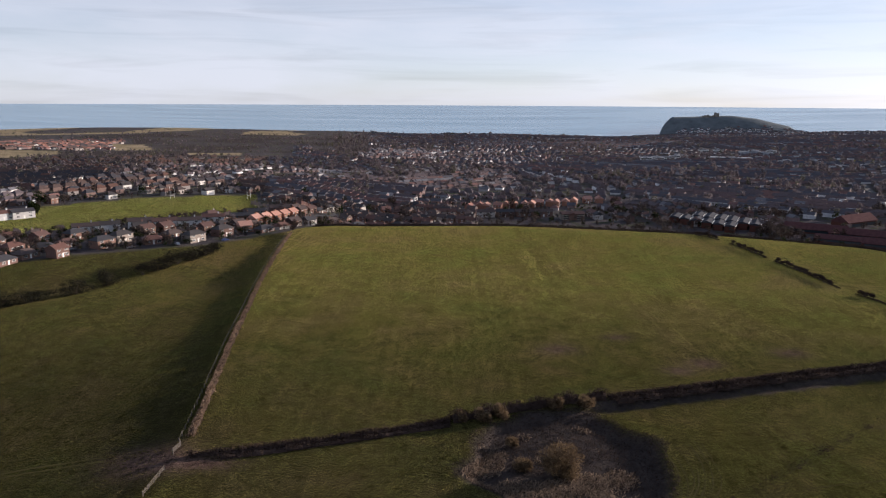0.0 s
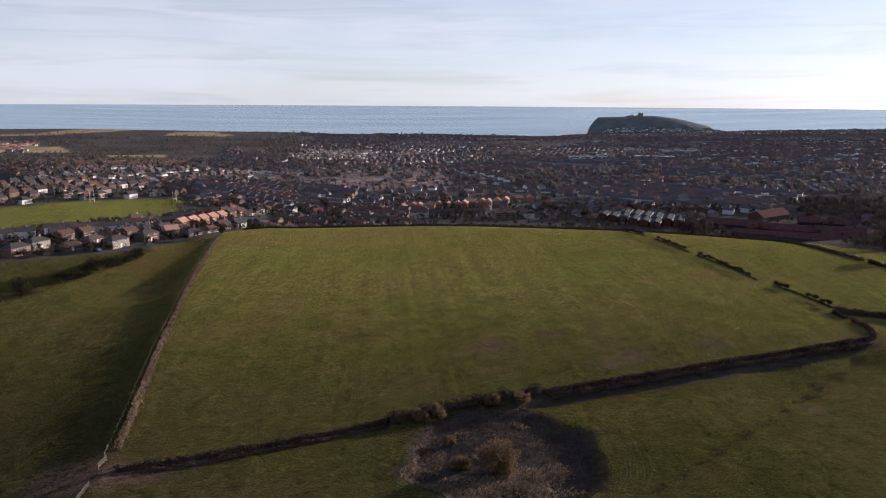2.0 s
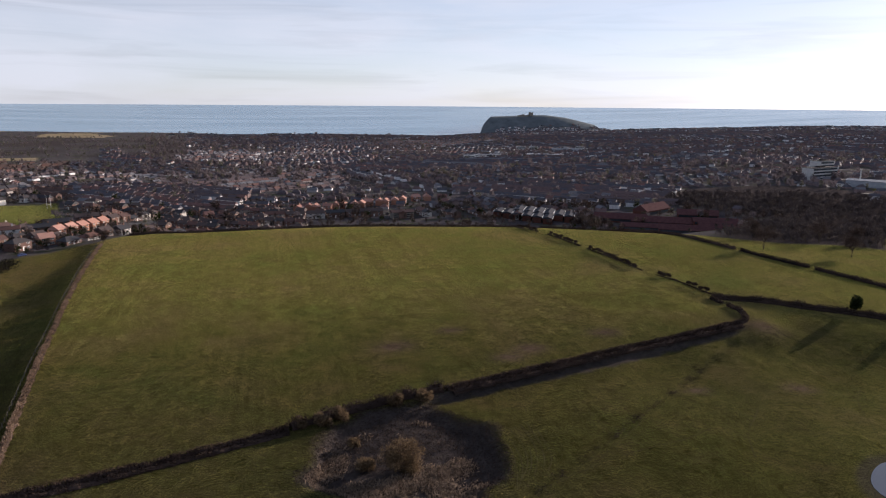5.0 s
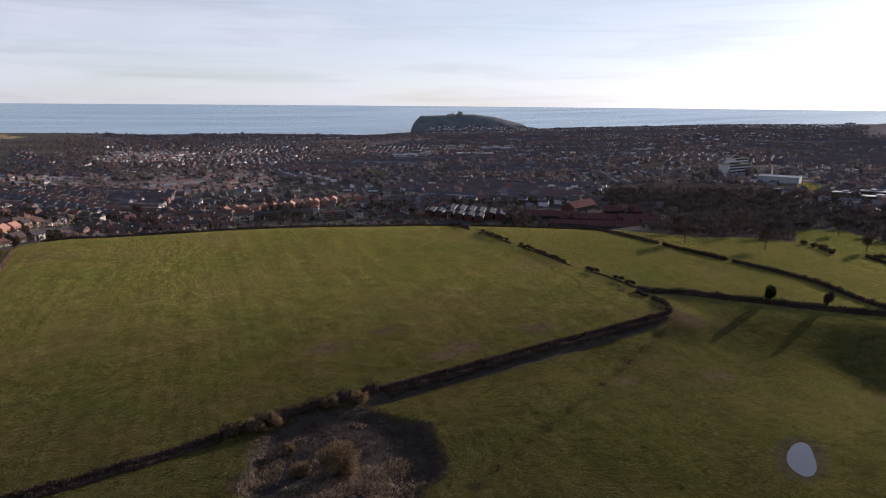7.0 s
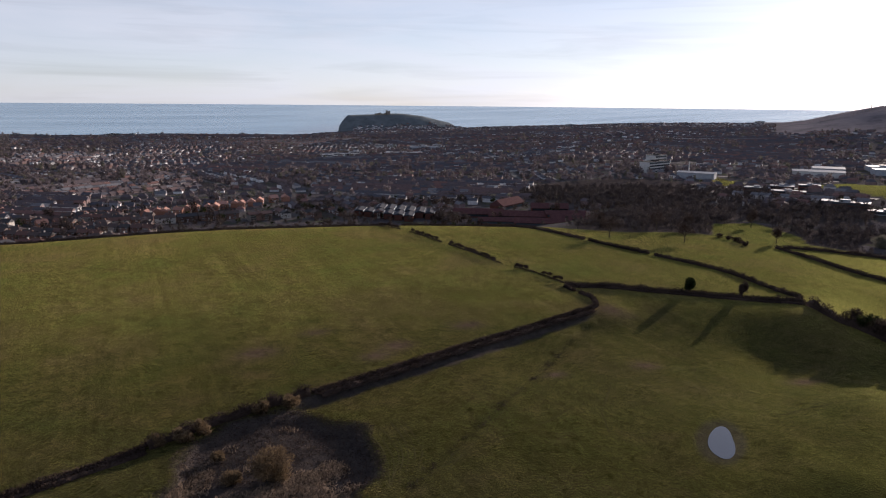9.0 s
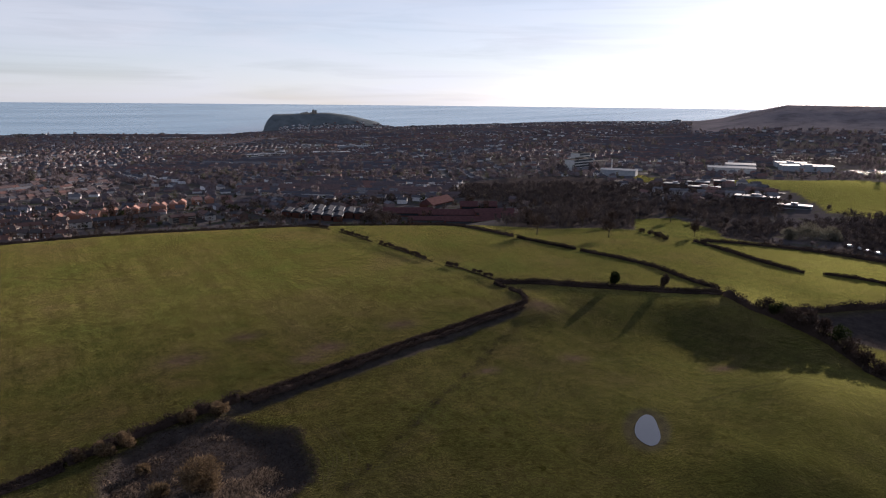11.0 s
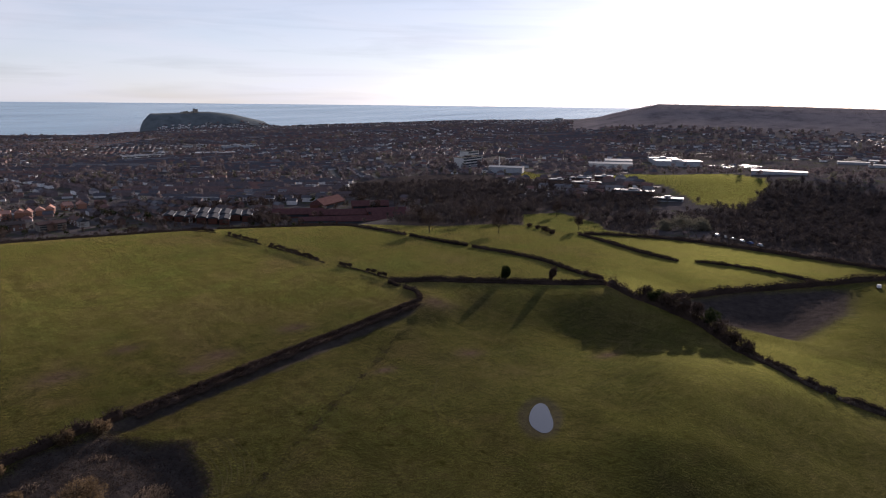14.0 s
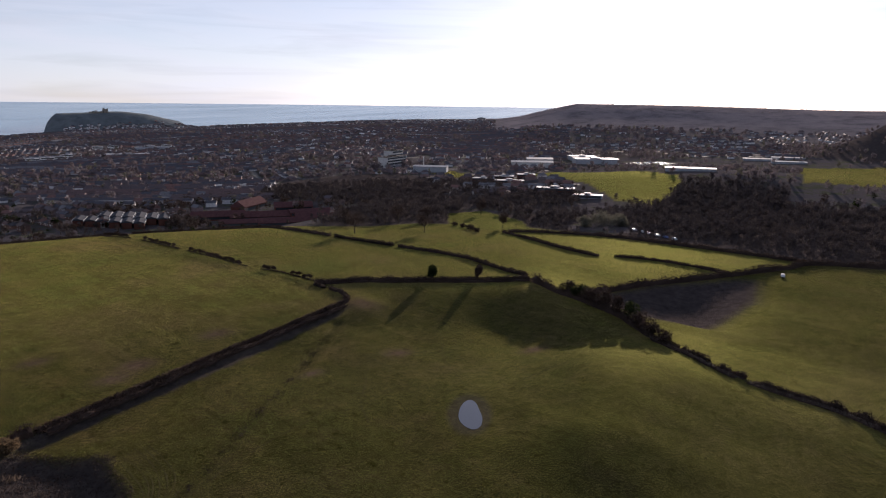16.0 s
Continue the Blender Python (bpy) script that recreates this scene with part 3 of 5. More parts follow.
# sheen is cut there too, and towards the near pasture, to paint dimness
cover("grass", np.where(green, 1, 1 - smooth(lim, lim + 8, gr)) * (1 - np.clip(soil + damp_shade, 0, 1)) * (1 - 0.52 * smooth(300, 150, gy) * smooth(215, 85, gx)) * (1 - 0.45 * smooth(2, -8, gx - hedge_x) * (gr < 460)) * (1 - 0.4 * smooth(225, 240, gx) * (1 - smooth(112, 122, gy))) * (1 - bare) * (1 - 0.38 * dim_basin) * (1 - 0.3 * strip_shade))
water, _, _ = sheet("water", FAN, np.concatenate([np.arange(2300, 2900, 50), np.linspace(2900, 4950, 16)]), lambda x, y: sea_level(np.hypot(x, y)), SEA)
tagged(water, "calm blue-grey sea reaching to the horizon", "sea", kind="structure")

# the pond
pond = bmesh.new()
ring = []
for i in range(40):
    k = i / 40 * math.tau
    q = 1 + 0.10 * math.sin(2 * k + 0.6) + 0.07 * math.sin(3 * k + 2.0)
    u, v = 8.0 * q * math.cos(k), 3.15 * q * math.sin(k)
    ring.append(pond.verts.new((126.2 + u * 0.76 - v * 0.65, 107.6 + u * 0.65 + v * 0.76, 0)))
pond.faces.new(ring)
me = bpy.data.meshes.new("pond")
pond.to_mesh(me)
me.materials.append(POND)
pond_ob = tagged(new("pond", me), "small still pond reflecting the pale sky", "pond", kind="structure")
pond_ob.location.z = 61.25

# ---- plants ----
RNG = np.random.RandomState(11)


def thing(name, x, y, z=None, turn=0.0, label="", category="", group="", kind=""):
    ob = new(name)
    ob.matrix_basis = pose(x, y, height(x, y) if z is None else z, 0, 0, turn)
    return tagged(ob, label, category, group, kind)


def part(name, bm, material, parent, label=""):
    me = bpy.data.meshes.new(name)
    bmesh.ops.recalc_face_normals(bm, faces=bm.faces)
    bm.to_mesh(me)
    bm.free()
    me.materials.append(material)
    ob = new(name, me)
    ob.parent = parent
    return tagged(ob, label)


def slivers(centres, length, width, away=None, rng=RNG):
    """Thin triangles, one at each centre, like twigs or blades: turned at random, or drawn along away."""
    n = len(centres)
    d = rng.normal(size=(n, 3))
    if away is not None:
        d = d * 0.55 + away
    d /= np.linalg.norm(d, axis=1, keepdims=True) + 1e-9
    s = np.cross(d, rng.normal(size=(n, 3)))
    s /= np.linalg.norm(s, axis=1, keepdims=True) + 1e-9
    ln = (length * rng.uniform(0.6, 1.4, n))[:, None]
    wd = (width * rng.uniform(0.6, 1.4, n))[:, None]
    v = np.stack([centres - d * ln * 0.5 - s * wd * 0.5, centres - d * ln * 0.5 + s * wd * 0.5, centres + d * ln * 0.5], 1).reshape(-1, 3)
    return v, np.arange(3 * n).reshape(-1, 3)


def stick(p, q, r0, r1, sides=5):
    """A tapered round stick from p to q, as triangles."""
    p, q = np.asarray(p, float), np.asarray(q, float)
    d = (q - p) / (np.linalg.norm(q - p) + 1e-9)
    u = np.cross(d, (0.31, 0.95, 0.05))
    u /= np.linalg.norm(u)
    w = np.cross(d, u)
    k = np.arange(sides) / sides * math.tau
    ringv = np.cos(k)[:, None] * u + np.sin(k)[:, None] * w
    v = np.concatenate([p + ringv * r0, q + ringv * r1])
    f = []
    for i in range(sides):
        j = (i + 1) % sides
        f += [(i, j, sides + j), (i, sides + j, sides + i)]
    return v, np.array(f)


def joined(items):
    vs, fs, base = [], [], 0
    for v, f in items:
        vs.append(v)
        fs.append(f + base)
        base += len(v)
    return np.concatenate(vs), np.concatenate(fs)


def along(points, step):
    """Points at even steps along a line on the ground, and the way it runs at each."""
    p = np.asarray(points, float)
    for _ in range(2 if len(p) > 2 else 0):
        p = np.concatenate([p[:1], np.stack([p[:-1] * 0.75 + p[1:] * 0.25, p[:-1] * 0.25 + p[1:] * 0.75], 1).reshape(-1, 2), p[-1:]])
    seg = np.hypot(*np.diff(p, axis=0).T)
    s = np.concatenate([[0], np.cumsum(seg)])
    t = np.arange(0, s[-1], step)
    x, y = np.interp(t, s, p[:, 0]), np.interp(t, s, p[:, 1])
    d = np.stack([np.gradient(x), np.gradient(y)], -1)
    d /= np.linalg.norm(d, axis=1, keepdims=True) + 1e-9
    return x, y, d, t


def hedge(points, width, tall, material, label, group, gaps=(), thick=34, seed=1, ragged=0.35, name="hedge"):
    """A field hedge: a dark woody core and a coat of twigs, uneven in height; gaps: stretches (from, to) left open."""
    rng = np.random.RandomState(seed)
    x, y, d, t = along(points, 0.8)
    keep = np.ones(len(t), bool)
    for a, b in gaps:
        keep &= (t < a) | (t > b)
    tallness = 0.85 * tall * (1 + ragged * waves(t, t * 0, 9, seed + 1) + ragged * 0.6 * waves(t, t * 0, 3.1, seed + 2)).clip(0.45, 1.7)
    wide = width * (1 + 0.25 * waves(t, t * 0, 7, seed + 3)).clip(0.6, 1.5)
    x, y, d, tallness, wide, t = x[keep], y[keep], d[keep], tallness[keep], wide[keep], t[keep]
    side = np.stack([d[:, 1], -d[:, 0]], -1)
    base = terrain(x, y)
    ob = thing(name, float(x[0]), float(y[0]), float(base[0]), label=label, category="hedge", group=group)
    o = np.array([x[0], y[0], base[0]])
    # core
    prof = [(-0.36, -0.1), (-0.3, 0.4), (0.0, 0.66), (0.3, 0.4), (0.36, -0.1)]
    m = len(prof)
    rings = np.stack([np.stack([x + side[:, 0] * u * wide, y + side[:, 1] * u * wide, base + np.where(v < 0, -0.15, v * tallness)], -1) for u, v in prof], 1)
    rings = rings + rng.normal(size=rings.shape) * 0.08 - o
    faces = []
    for i in range(len(x) - 1):
        if t[i + 1] - t[i] < 1.2:
            for j in range(m - 1):
                faces.append((i * m + j, i * m + j + 1, (i + 1) * m + j + 1, (i + 1) * m + j))
    if faces:
        bulk("core", rings.reshape(-1, 3), faces, [TWIG_DARK], parent=ob)
    # coat
    n = len(x) * thick
    i = rng.randint(0, len(x), n)
    u = rng.uniform(-1, 1, n)
    v = rng.uniform(0, 1, n) ** 0.7
    squeeze = np.sqrt(1 - 0.75 * v ** 2)
    c = np.stack([x[i] + side[i, 0] * u * wide[i] * 0.55 * squeeze + d[i, 0] * rng.uniform(-0.6, 0.6, n),
                  y[i] + side[i, 1] * u * wide[i] * 0.55 * squeeze + d[i, 1] * rng.uniform(-0.6, 0.6, n), base[i] + v * tallness[i]], -1) - o
    up = np.stack([side[i, 0] * u, side[i, 1] * u, 0.4 + v], -1)
    bulk("twig_coat", *slivers(c, 0.6, 0.3, up * 0.7, rng), [material], parent=ob)
    return ob


def crown_points(n, radii, lobes, rng):
    """Points filling an uneven crown made of lobes."""
    centres = rng.normal(size=(lobes, 3))
    centres /= np.linalg.norm(centres, axis=1, keepdims=True)
    centres *= rng.uniform(0.35, 0.62, lobes)[:, None]
    size = rng.uniform(0.38, 0.58, lobes)
    k = rng.randint(0, lobes, n)
    d = rng.normal(size=(n, 3))
    d /= np.linalg.norm(d, axis=1, keepdims=True)
    p = centres[k] + d * size[k][:, None] * rng.uniform(0.25, 1, n)[:, None] ** 0.6
    return p * np.asarray(radii), d


def tree_mesh(tall, spread, material, seed, leaves=700, sliver=(1.1, 0.16), trunk=0.28, low=0.3):
    """Trunk-and-limbs arrays and crown arrays of one tree at the origin."""
    rng = np.random.RandomState(seed)
    fork = tall * low
    wood = [stick((0, 0, -0.3), (0.1, 0, fork), tall * trunk * 0.1, tall * trunk * 0.065, 7)]
    for i in range(8):
        k = i / 8 * math.tau + rng.uniform(-0.3, 0.3)
        reach, lift = spread * rng.uniform(0.45, 0.8), tall * rng.uniform(0.55, 0.92)
        mid = np.array([math.cos(k) * reach * 0.5, math.sin(k) * reach * 0.5, fork + (lift - fork) * 0.55])
        end = np.array([math.cos(k) * reach, math.sin(k) * reach, lift])
        wood += [stick((0, 0, fork * 0.9), mid, tall * 0.013, tall * 0.008, 4), stick(mid, end, tall * 0.008, tall * 0.002, 4)]
    c, d = crown_points(leaves, (spread, spread, (tall - fork) * 0.62), 11, rng)
    c[:, 2] += fork + (tall - fork) * 0.52
    return joined(wood), slivers(c, sliver[0], sliver[1], d * 0.8 + (0, 0, 0.3), rng)


def tree(x, y, tall, spread, material, label, seed, group="", name="tree", **kw):
    ob = thing(name, x, y, label=label, category="tree", group=group)
    wood, crown = tree_mesh(tall, spread, material, seed, **kw)
    bulk("trunk", *wood, [BARK], parent=ob)
    bulk("crown", *crown, [material], parent=ob)
    return ob


def bush(x, y, tall, spread, material, label, seed, group="", name="bush", leaves=420, stretch=1.0, turn=0.0, sliver=(0.8, 0.3)):
    """A rounded shrub: a few stems, and an uneven coat of twigs or leaves down to the ground."""
    rng = np.random.RandomState(seed)
    ob = thing(name, x, y, turn=turn, label=label, category="bush", group=group)
    wood = [stick((0, 0, -0.2), (rng.uniform(-0.5, 0.5) * spread * stretch, rng.uniform(-0.5, 0.5) * spread, tall * rng.uniform(0.5, 0.8)), 0.09, 0.03, 4) for _ in range(7)]
    bulk("stem", *joined(wood), [BARK], parent=ob)
    c, d = crown_points(leaves, (spread * stretch, spread, tall * 0.62), 9, rng)
    c[:, 2] = np.abs(c[:, 2] + tall * 0.42)
    bulk("crown", *slivers(c, sliver[0], sliver[1], d + (0, 0, 0.3), rng), [material], parent=ob)
    return ob


def thorn_bush(x, y, tall, reach, turn, seed):
    """A clipped hedge thorn: bare stems, and a flat-topped crown drawn out along the row."""
    rng = np.random.RandomState(seed)
    ob = thing("thorn_bush", x, y, turn=turn, label="wind-shaped dark thorn bush in a broken row", category="bush", group="row of thorn bushes")
    wood = []
    for i in range(5):
        k = rng.uniform(-0.7, 0.7) * reach
        wood.append(stick((k * 0.7, rng.uniform(-0.2, 0.2), -0.2), (k + rng.uniform(-0.4, 0.4), rng.uniform(-0.5, 0.5), tall * 0.7), 0.10, 0.05, 4))
    bulk("stem", *joined(wood), [BARK], parent=ob)
    c, d = crown_points(640, (reach * 1.15, 1.25, tall * 0.36), 9, rng)
    c[:, 2] = np.minimum(c[:, 2] + tall * 0.68, tall * rng.uniform(0.92, 1.02, len(c)))
    bulk("crown", *slivers(c, 0.7, 0.3, d, rng), [TWIG_DARK], parent=ob)
    return ob


# field hedges, from the gateway corner round to the right
hedge([(-60, 153), (-63.8, 180), (-70, 219), (-74.2, 251), (-81, 298), (-86.8, 349), (-92.4, 415)], 2.0, 1.6, TWIG_TAN, "long pale brown clipped hedge between two pastures", "field hedges", seed=3, gaps=((33, 35), (96, 98), (128, 130), (143, 146), (158, 160), (170, 173), (186, 188), (199, 203), (216, 218), (229, 232), (246, 248)), thick=34, ragged=0.45)
hedge([(-57, 143.6), (-46.9, 145.8), (-29.6, 150.8), (-12.6, 156.5), (2.6, 161.8)], 2.0, 1.5, TWIG_DARK, "low dark bare hedge along the bottom of the wide pasture", "field hedges", seed=4)
hedge([(2.6, 161.8), (17.1, 168), (31.4, 172.4), (44.8, 175.6)], 3.2, 3.0, TWIG_DARK, "tall overgrown bare hedge beside the marsh hollow", "field hedges", seed=5)
hedge([(45.5, 175.6), (59.4, 179.6), (75.4, 184), (98.1, 191.1), (124.5, 199.7), (146.4, 204.3), (169.5, 210.6)], 2.2, 1.7, TWIG_DARK, "long dark trimmed hedge across the pasture", "field hedges", seed=6, ragged=0.15)
# two added rows of dark twigs imitate the shade below the long hedge
hedge([(-50, 143.4), (-29.6, 149), (-12.6, 154.7), (2.6, 160)], 2.8, 0.8, TWIG_DARK, "low dark twigs standing in for shade below the long hedge", "field hedges", seed=62, ragged=0.4, thick=24, name="bramble_bank")
hedge([(47, 174), (59.4, 177.6), (75.4, 182), (98.1, 189.1), (124.5, 197.6), (146.4, 202.3), (166, 207.6)], 3.6, 1.2, TWIG_DARK, "low dark twigs standing in for shade below the long hedge", "field hedges", seed=61, ragged=0.3, thick=30, name="bramble_bank")
hedge([(170.4, 211.8), (175.3, 220), (175.7, 228), (176, 241)], 2.4, 1.8, TWIG_DARK, "short dark hedge stub at the field corner", "field hedges", seed=7, gaps=((20, 23),))
hedge([(178.6, 244), (189.5, 234.5), (202.3, 222.5), (214.2, 213.3), (227.4, 196), (245, 175.5)], 2.4, 2.2, TWIG_DARK, "dark bare hedge along the top of the bank", "field hedges", seed=8)
hedge([(240, 420), (246, 389), (251.3, 330), (257.3, 281), (263.6, 244.3), (261.5, 216), (250.3, 181)], 2.4, 2.1, TWIG_DARK, "long dark hedge between two bright pastures", "field hedges", seed=9, gaps=((93, 96), (142, 145)))
hedge([(-85, 449), (-40, 456), (12, 462), (60, 463), (106, 458), (150, 448), (200, 436), (240, 420)], 2.4, 1.9, TWIG_DARK, "dark hedge along the brow of the hill", "field hedges", seed=10, gaps=((262, 268),))
hedge([(243, 172.5), (235, 156), (233.5, 144), (231, 131), (228, 118.5), (217, 103)], 3.6, 4.4, TWIG_DARK, "tall dark overgrown hedge on the bank", "field hedges", seed=12)
hedge([(217, 103), (209.5, 90), (200.5, 74.5), (197, 61), (198.3, 49), (197.5, 38), (193, 28), (186, 12)], 2.4, 1.9, TWIG_DARK, "patchy dark hedge beside a wire fence", "field hedges", seed=13, gaps=((15, 17), (30, 34), (44, 46)), ragged=0.5)
# more dark twigs added in place of shade beside these two hedges
hedge([(214.5, 101.5), (207.5, 89.5), (198.6, 74.5), (195.2, 61), (196.4, 49), (195.7, 38), (191.3, 28), (184.5, 12)], 3.0, 1.0, TWIG_DARK, "low dark twigs standing in for shade along the patchy hedge", "field hedges", seed=64, thick=26, ragged=0.6, name="bramble_bank", gaps=((40, 43),))
hedge([(178.8, 241), (189, 231.8), (201.6, 220), (213, 210.6), (226, 194), (243, 173.5)], 3.0, 1.1, TWIG_DARK, "low dark twigs standing in for shade below the bank hedge", "field hedges", seed=65, thick=26, ragged=0.4, name="bramble_bank")
hedge([(234, 149), (259.8, 149.5), (285.3, 141.2), (301.7, 132.7), (327.4, 116.5), (363.6, 102.4), (383.2, 100.2), (402, 68)], 3.0, 4.0, TWIG_DARK, "long dark hedge shading the small field", "field hedges", seed=14)
for i, (x, y, h) in enumerate([(236, 150, 5.5), (233.5, 143, 6.5), (232, 137, 7), (231, 130, 7.5), (229, 124, 7), (227, 117, 7.5), (222, 111, 6.5), (217, 104, 6), (212, 97, 4.5)]):
    tree(x, y, h * 1.05, 4.3, EVERGREEN if i % 4 == 1 else TWIG_DARK, "dark bushy thorn tree in the bank hedge", 500 + i, "bank hedge trees", "thorn_tree", leaves=900, sliver=(0.9, 0.3), low=0.12)
hedge([(343.7, 269), (333.6, 240), (322, 208), (317.2, 184)], 2.4, 2.2, TWIG_DARK, "dark hedge running down between bright pastures", "field hedges", seed=15)
hedge([(324.2, 178), (332, 162), (331, 140), (329.3, 117.5)], 2.2, 1.8, TWIG_DARK, "thin dark hedge beside a farm track", "field hedges", seed=16)
hedge([(348.7, 268.4), (363.9, 252.7), (380.4, 221), (384, 199), (383, 152), (386, 102)], 2.8, 2.6, TWIG_DARK, "dark hedge at the foot of the wood", "field hedges", seed=17)

# the broken row of bushes down the middle of the hill
row = [((156.8, 420.6), (162.3, 398.5)), ((165, 386), (168.1, 355)), ((170.1, 343), (173.2, 297)), ((176.2, 284), (177.8, 273)), ((178.6, 264), (181, 248))]
hedge([(156.8, 420.6), (165, 386), (170.1, 343), (176.2, 284), (181, 248)], 1.0, 0.55, TWIG_DARK, "thin low remnant hedge under a row of thorn bushes", "field hedges", gaps=((24, 33), (70, 76), (128, 138)), seed=63, thick=12, ragged=0.5)
count = 0
for (x0, y0), (x1, y1) in row:
    n = max(2, int(math.hypot(x1 - x0, y1 - y0) / 3.6))
    along_row = math.degrees(math.atan2(y1 - y0, x1 - x0))
    for i in range(n):
        u = (i + 0.5) / n
        count += 1
        thorn_bush(x0 + (x1 - x0) * u + RNG.uniform(-0.5, 0.5), y0 + (y1 - y0) * u + RNG.uniform(-0.6, 0.6), RNG.uniform(1.9, 3.0), RNG.uniform(1.3, 2.2), along_row + RNG.uniform(-8, 8), 100 + count)

# bushes and trees that stand alone
tree(219.8, 212, 6.2, 2.7, EVERGREEN, "dark ivy-clad upright tree in the bank hedge", 31, name="ivy_tree", leaves=1900, sliver=(0.8, 0.4), low=0.02)
tree(233.6, 196.5, 6.6, 2.6, TWIG_DARK, "bare bushy tree in the bank hedge", 32, leaves=1700, sliver=(0.9, 0.2), low=0.02)
for i, (x, y, h, s) in enumerate([(306.2, 302.5, 13, 6.5), (272.1, 330, 14, 7), (361.2, 283, 11, 4.5), (412, 345, 13, 5), (298, 372, 13, 6), (330, 352, 15, 7), (352, 345, 13, 6)]):
    tree(x, y, h, s, TWIG_DARK, "large bare parkland tree with a round crown", 40 + i, "parkland trees", leaves=1500, sliver=(1.2, 0.17))
for i, (x, y) in enumerate([(345, 312), (343.5, 303), (341, 296), (338, 290), (333, 282)]):
    bush(x, y, 3.4, 2.9, TWIG_DARK, "small dark round bush in the parkland", 60 + i, "parkland bushes")
for i, (x, y, h, s, k) in enumerate([(-181.9, 274, 4, 4, 1.2), (-173, 279, 3.6, 4, 1.6), (-159, 290.6, 4.5, 3.6, 1.3), (-152.8, 305.8, 5, 2.8, 1.0), (-143, 322, 3.4, 3, 1.5), (-138.3, 331, 3.6, 3.4, 1.6), (-133, 339, 4.2, 4, 1.5), (-128, 347, 4, 4, 1.5), (-125, 355, 3.6, 3.4, 1.6), (-124, 364, 3, 2.6, 1.5)]):
    bush(x, y, h * (1.75 if i < 4 else 1.8), s * (1.95 if i < 4 else 1.75), GORSE, "dark spreading gorse bush below the sloping pasture", 70 + i, "gorse bushes", "gorse_bush", 1500, k, RNG.uniform(30, 60), (0.6, 0.3))
for i, (x, y, h, s) in enumerate([(412, 250, 7.5, 7), (422, 243, 9.5, 9), (433, 235, 8, 7)]):
    bush(x, y, h * 1.15, s * 1.1, TWIG_OLIVE, "large rounded olive-brown bare shrub beside the lane", 230 + i, "lane shrubs", "bush", 2600, 1.1, 50.0, (1.1, 0.3))
tree(-93.4, 424, 7.5, 4.2, TWIG_DARK, "bare bushy tree at the end of the long hedge", 90, leaves=1200, sliver=(1.0, 0.2), low=0.15)

# the marsh hollow: shrubs, dead reeds
for i, (x, y, h, s, mat, lab) in enumerate([
        (26.5, 138, 8.8, 5.4, WILLOW, "large round olive-brown willow in the marsh"), (18.5, 141, 4.2, 2.8, WILLOW, "small olive-brown willow in the marsh"),
        (10.5, 162, 4.2, 2.6, WILLOW, "brown bare bush at the marsh edge"), (15.5, 164, 4.6, 2.8, WILLOW, "brown bare bush at the marsh edge"), (17, 152, 2.6, 1.8, WILLOW, "low yellowish shrub in the marsh"),
        (5, 162.4, 3.0, 1.8, WILLOW, "brown bare bush at the marsh edge"), (38, 171, 4.2, 3.2, WILLOW, "brown bare bush at the marsh edge"), (30, 169, 3.6, 2.8, WILLOW, "brown bare bush at the marsh edge")]):
    bush(x, y, h, s, mat, lab, 200 + i, "marsh shrubs", "willow_bush" if mat is WILLOW else "bush", 4600 if h > 6 else 1500, 1.0, 0.0, (0.75, 0.2))


def in_marsh(x, y):
    return (np.hypot((x - 28.5) / 21, (y - 143) / 25) < 1.0 + 0.14 * waves(x, y, 16, 60)) & (y < 162 + x * 0.29)


n = 60000
x, y = RNG.uniform(4, 52, n), RNG.uniform(116, 168, n)
patchy = 0.8 * waves(x, y, 11, 40) + 1.3 * smooth(141, 134, y - 0.2 * (x - 28)) * smooth(46, 38, x) + 1.0 * smooth(17, 11, x) * smooth(156, 148, y) - 0.35
ok = in_marsh(x, y) & (patchy + RNG.uniform(-0.5, 0.5, n) > 0.55)
x, y = x[ok], y[ok]
tall = RNG.uniform(0.5, 1.1, len(x)) * (0.7 + 0.4 * waves(x, y, 6, 41).clip(0, 1))
c = np.stack([x, y, terrain(x, y) + tall * 0.5], -1)
tagged(bulk("reeds", *slivers(c, 0.95, 0.24, np.tile([[0.35, 0.1, 0.7]], (len(x), 1))), [REED]), "pale dead reeds and rushes filling the marsh hollow", "reeds", kind="stuff")
n = 15000
x, y = RNG.uniform(2, 54, n), RNG.uniform(114, 174, n)
ok = (np.hypot((x - 28.5) / 21, (y - 143) / 25) < 1.13 + 0.14 * waves(x, y, 16, 60)) & (y < 165 + x * 0.29) & (waves(x, y, 9, 43) + 2.2 * smooth(138, 148, y - 0.25 * (x - 28)) + 1.8 * smooth(36, 43, x) > 0.5)
x, y = x[ok], y[ok]
c = np.stack([x, y, terrain(x, y) + RNG.uniform(0.1, 0.7, len(x))], -1)
tagged(bulk("brambles", *slivers(c, 0.7, 0.16), [TWIG_DARK]), "dark tangled brambles on the marsh floor", "brambles", kind="stuff")

# pale dead grass along the far side of the long hedge
n = 9000
x = RNG.uniform(-50, 168, n)
y = np.interp(x, [-57, -29.6, 2.6, 31.4, 59.4, 98.1, 146.4, 169.5], [143.6, 150.8, 161.8, 172.4, 179.6, 191.1, 204.3, 210.6]) + 1.3 + np.abs(RNG.normal(0, 1.0, n))
ok = waves(x, y, 14, 91) + RNG.uniform(-0.6, 0.6, n) > 0.0
x, y = x[ok], y[ok]
c = np.stack([x, y, terrain(x, y) + 0.2], -1)
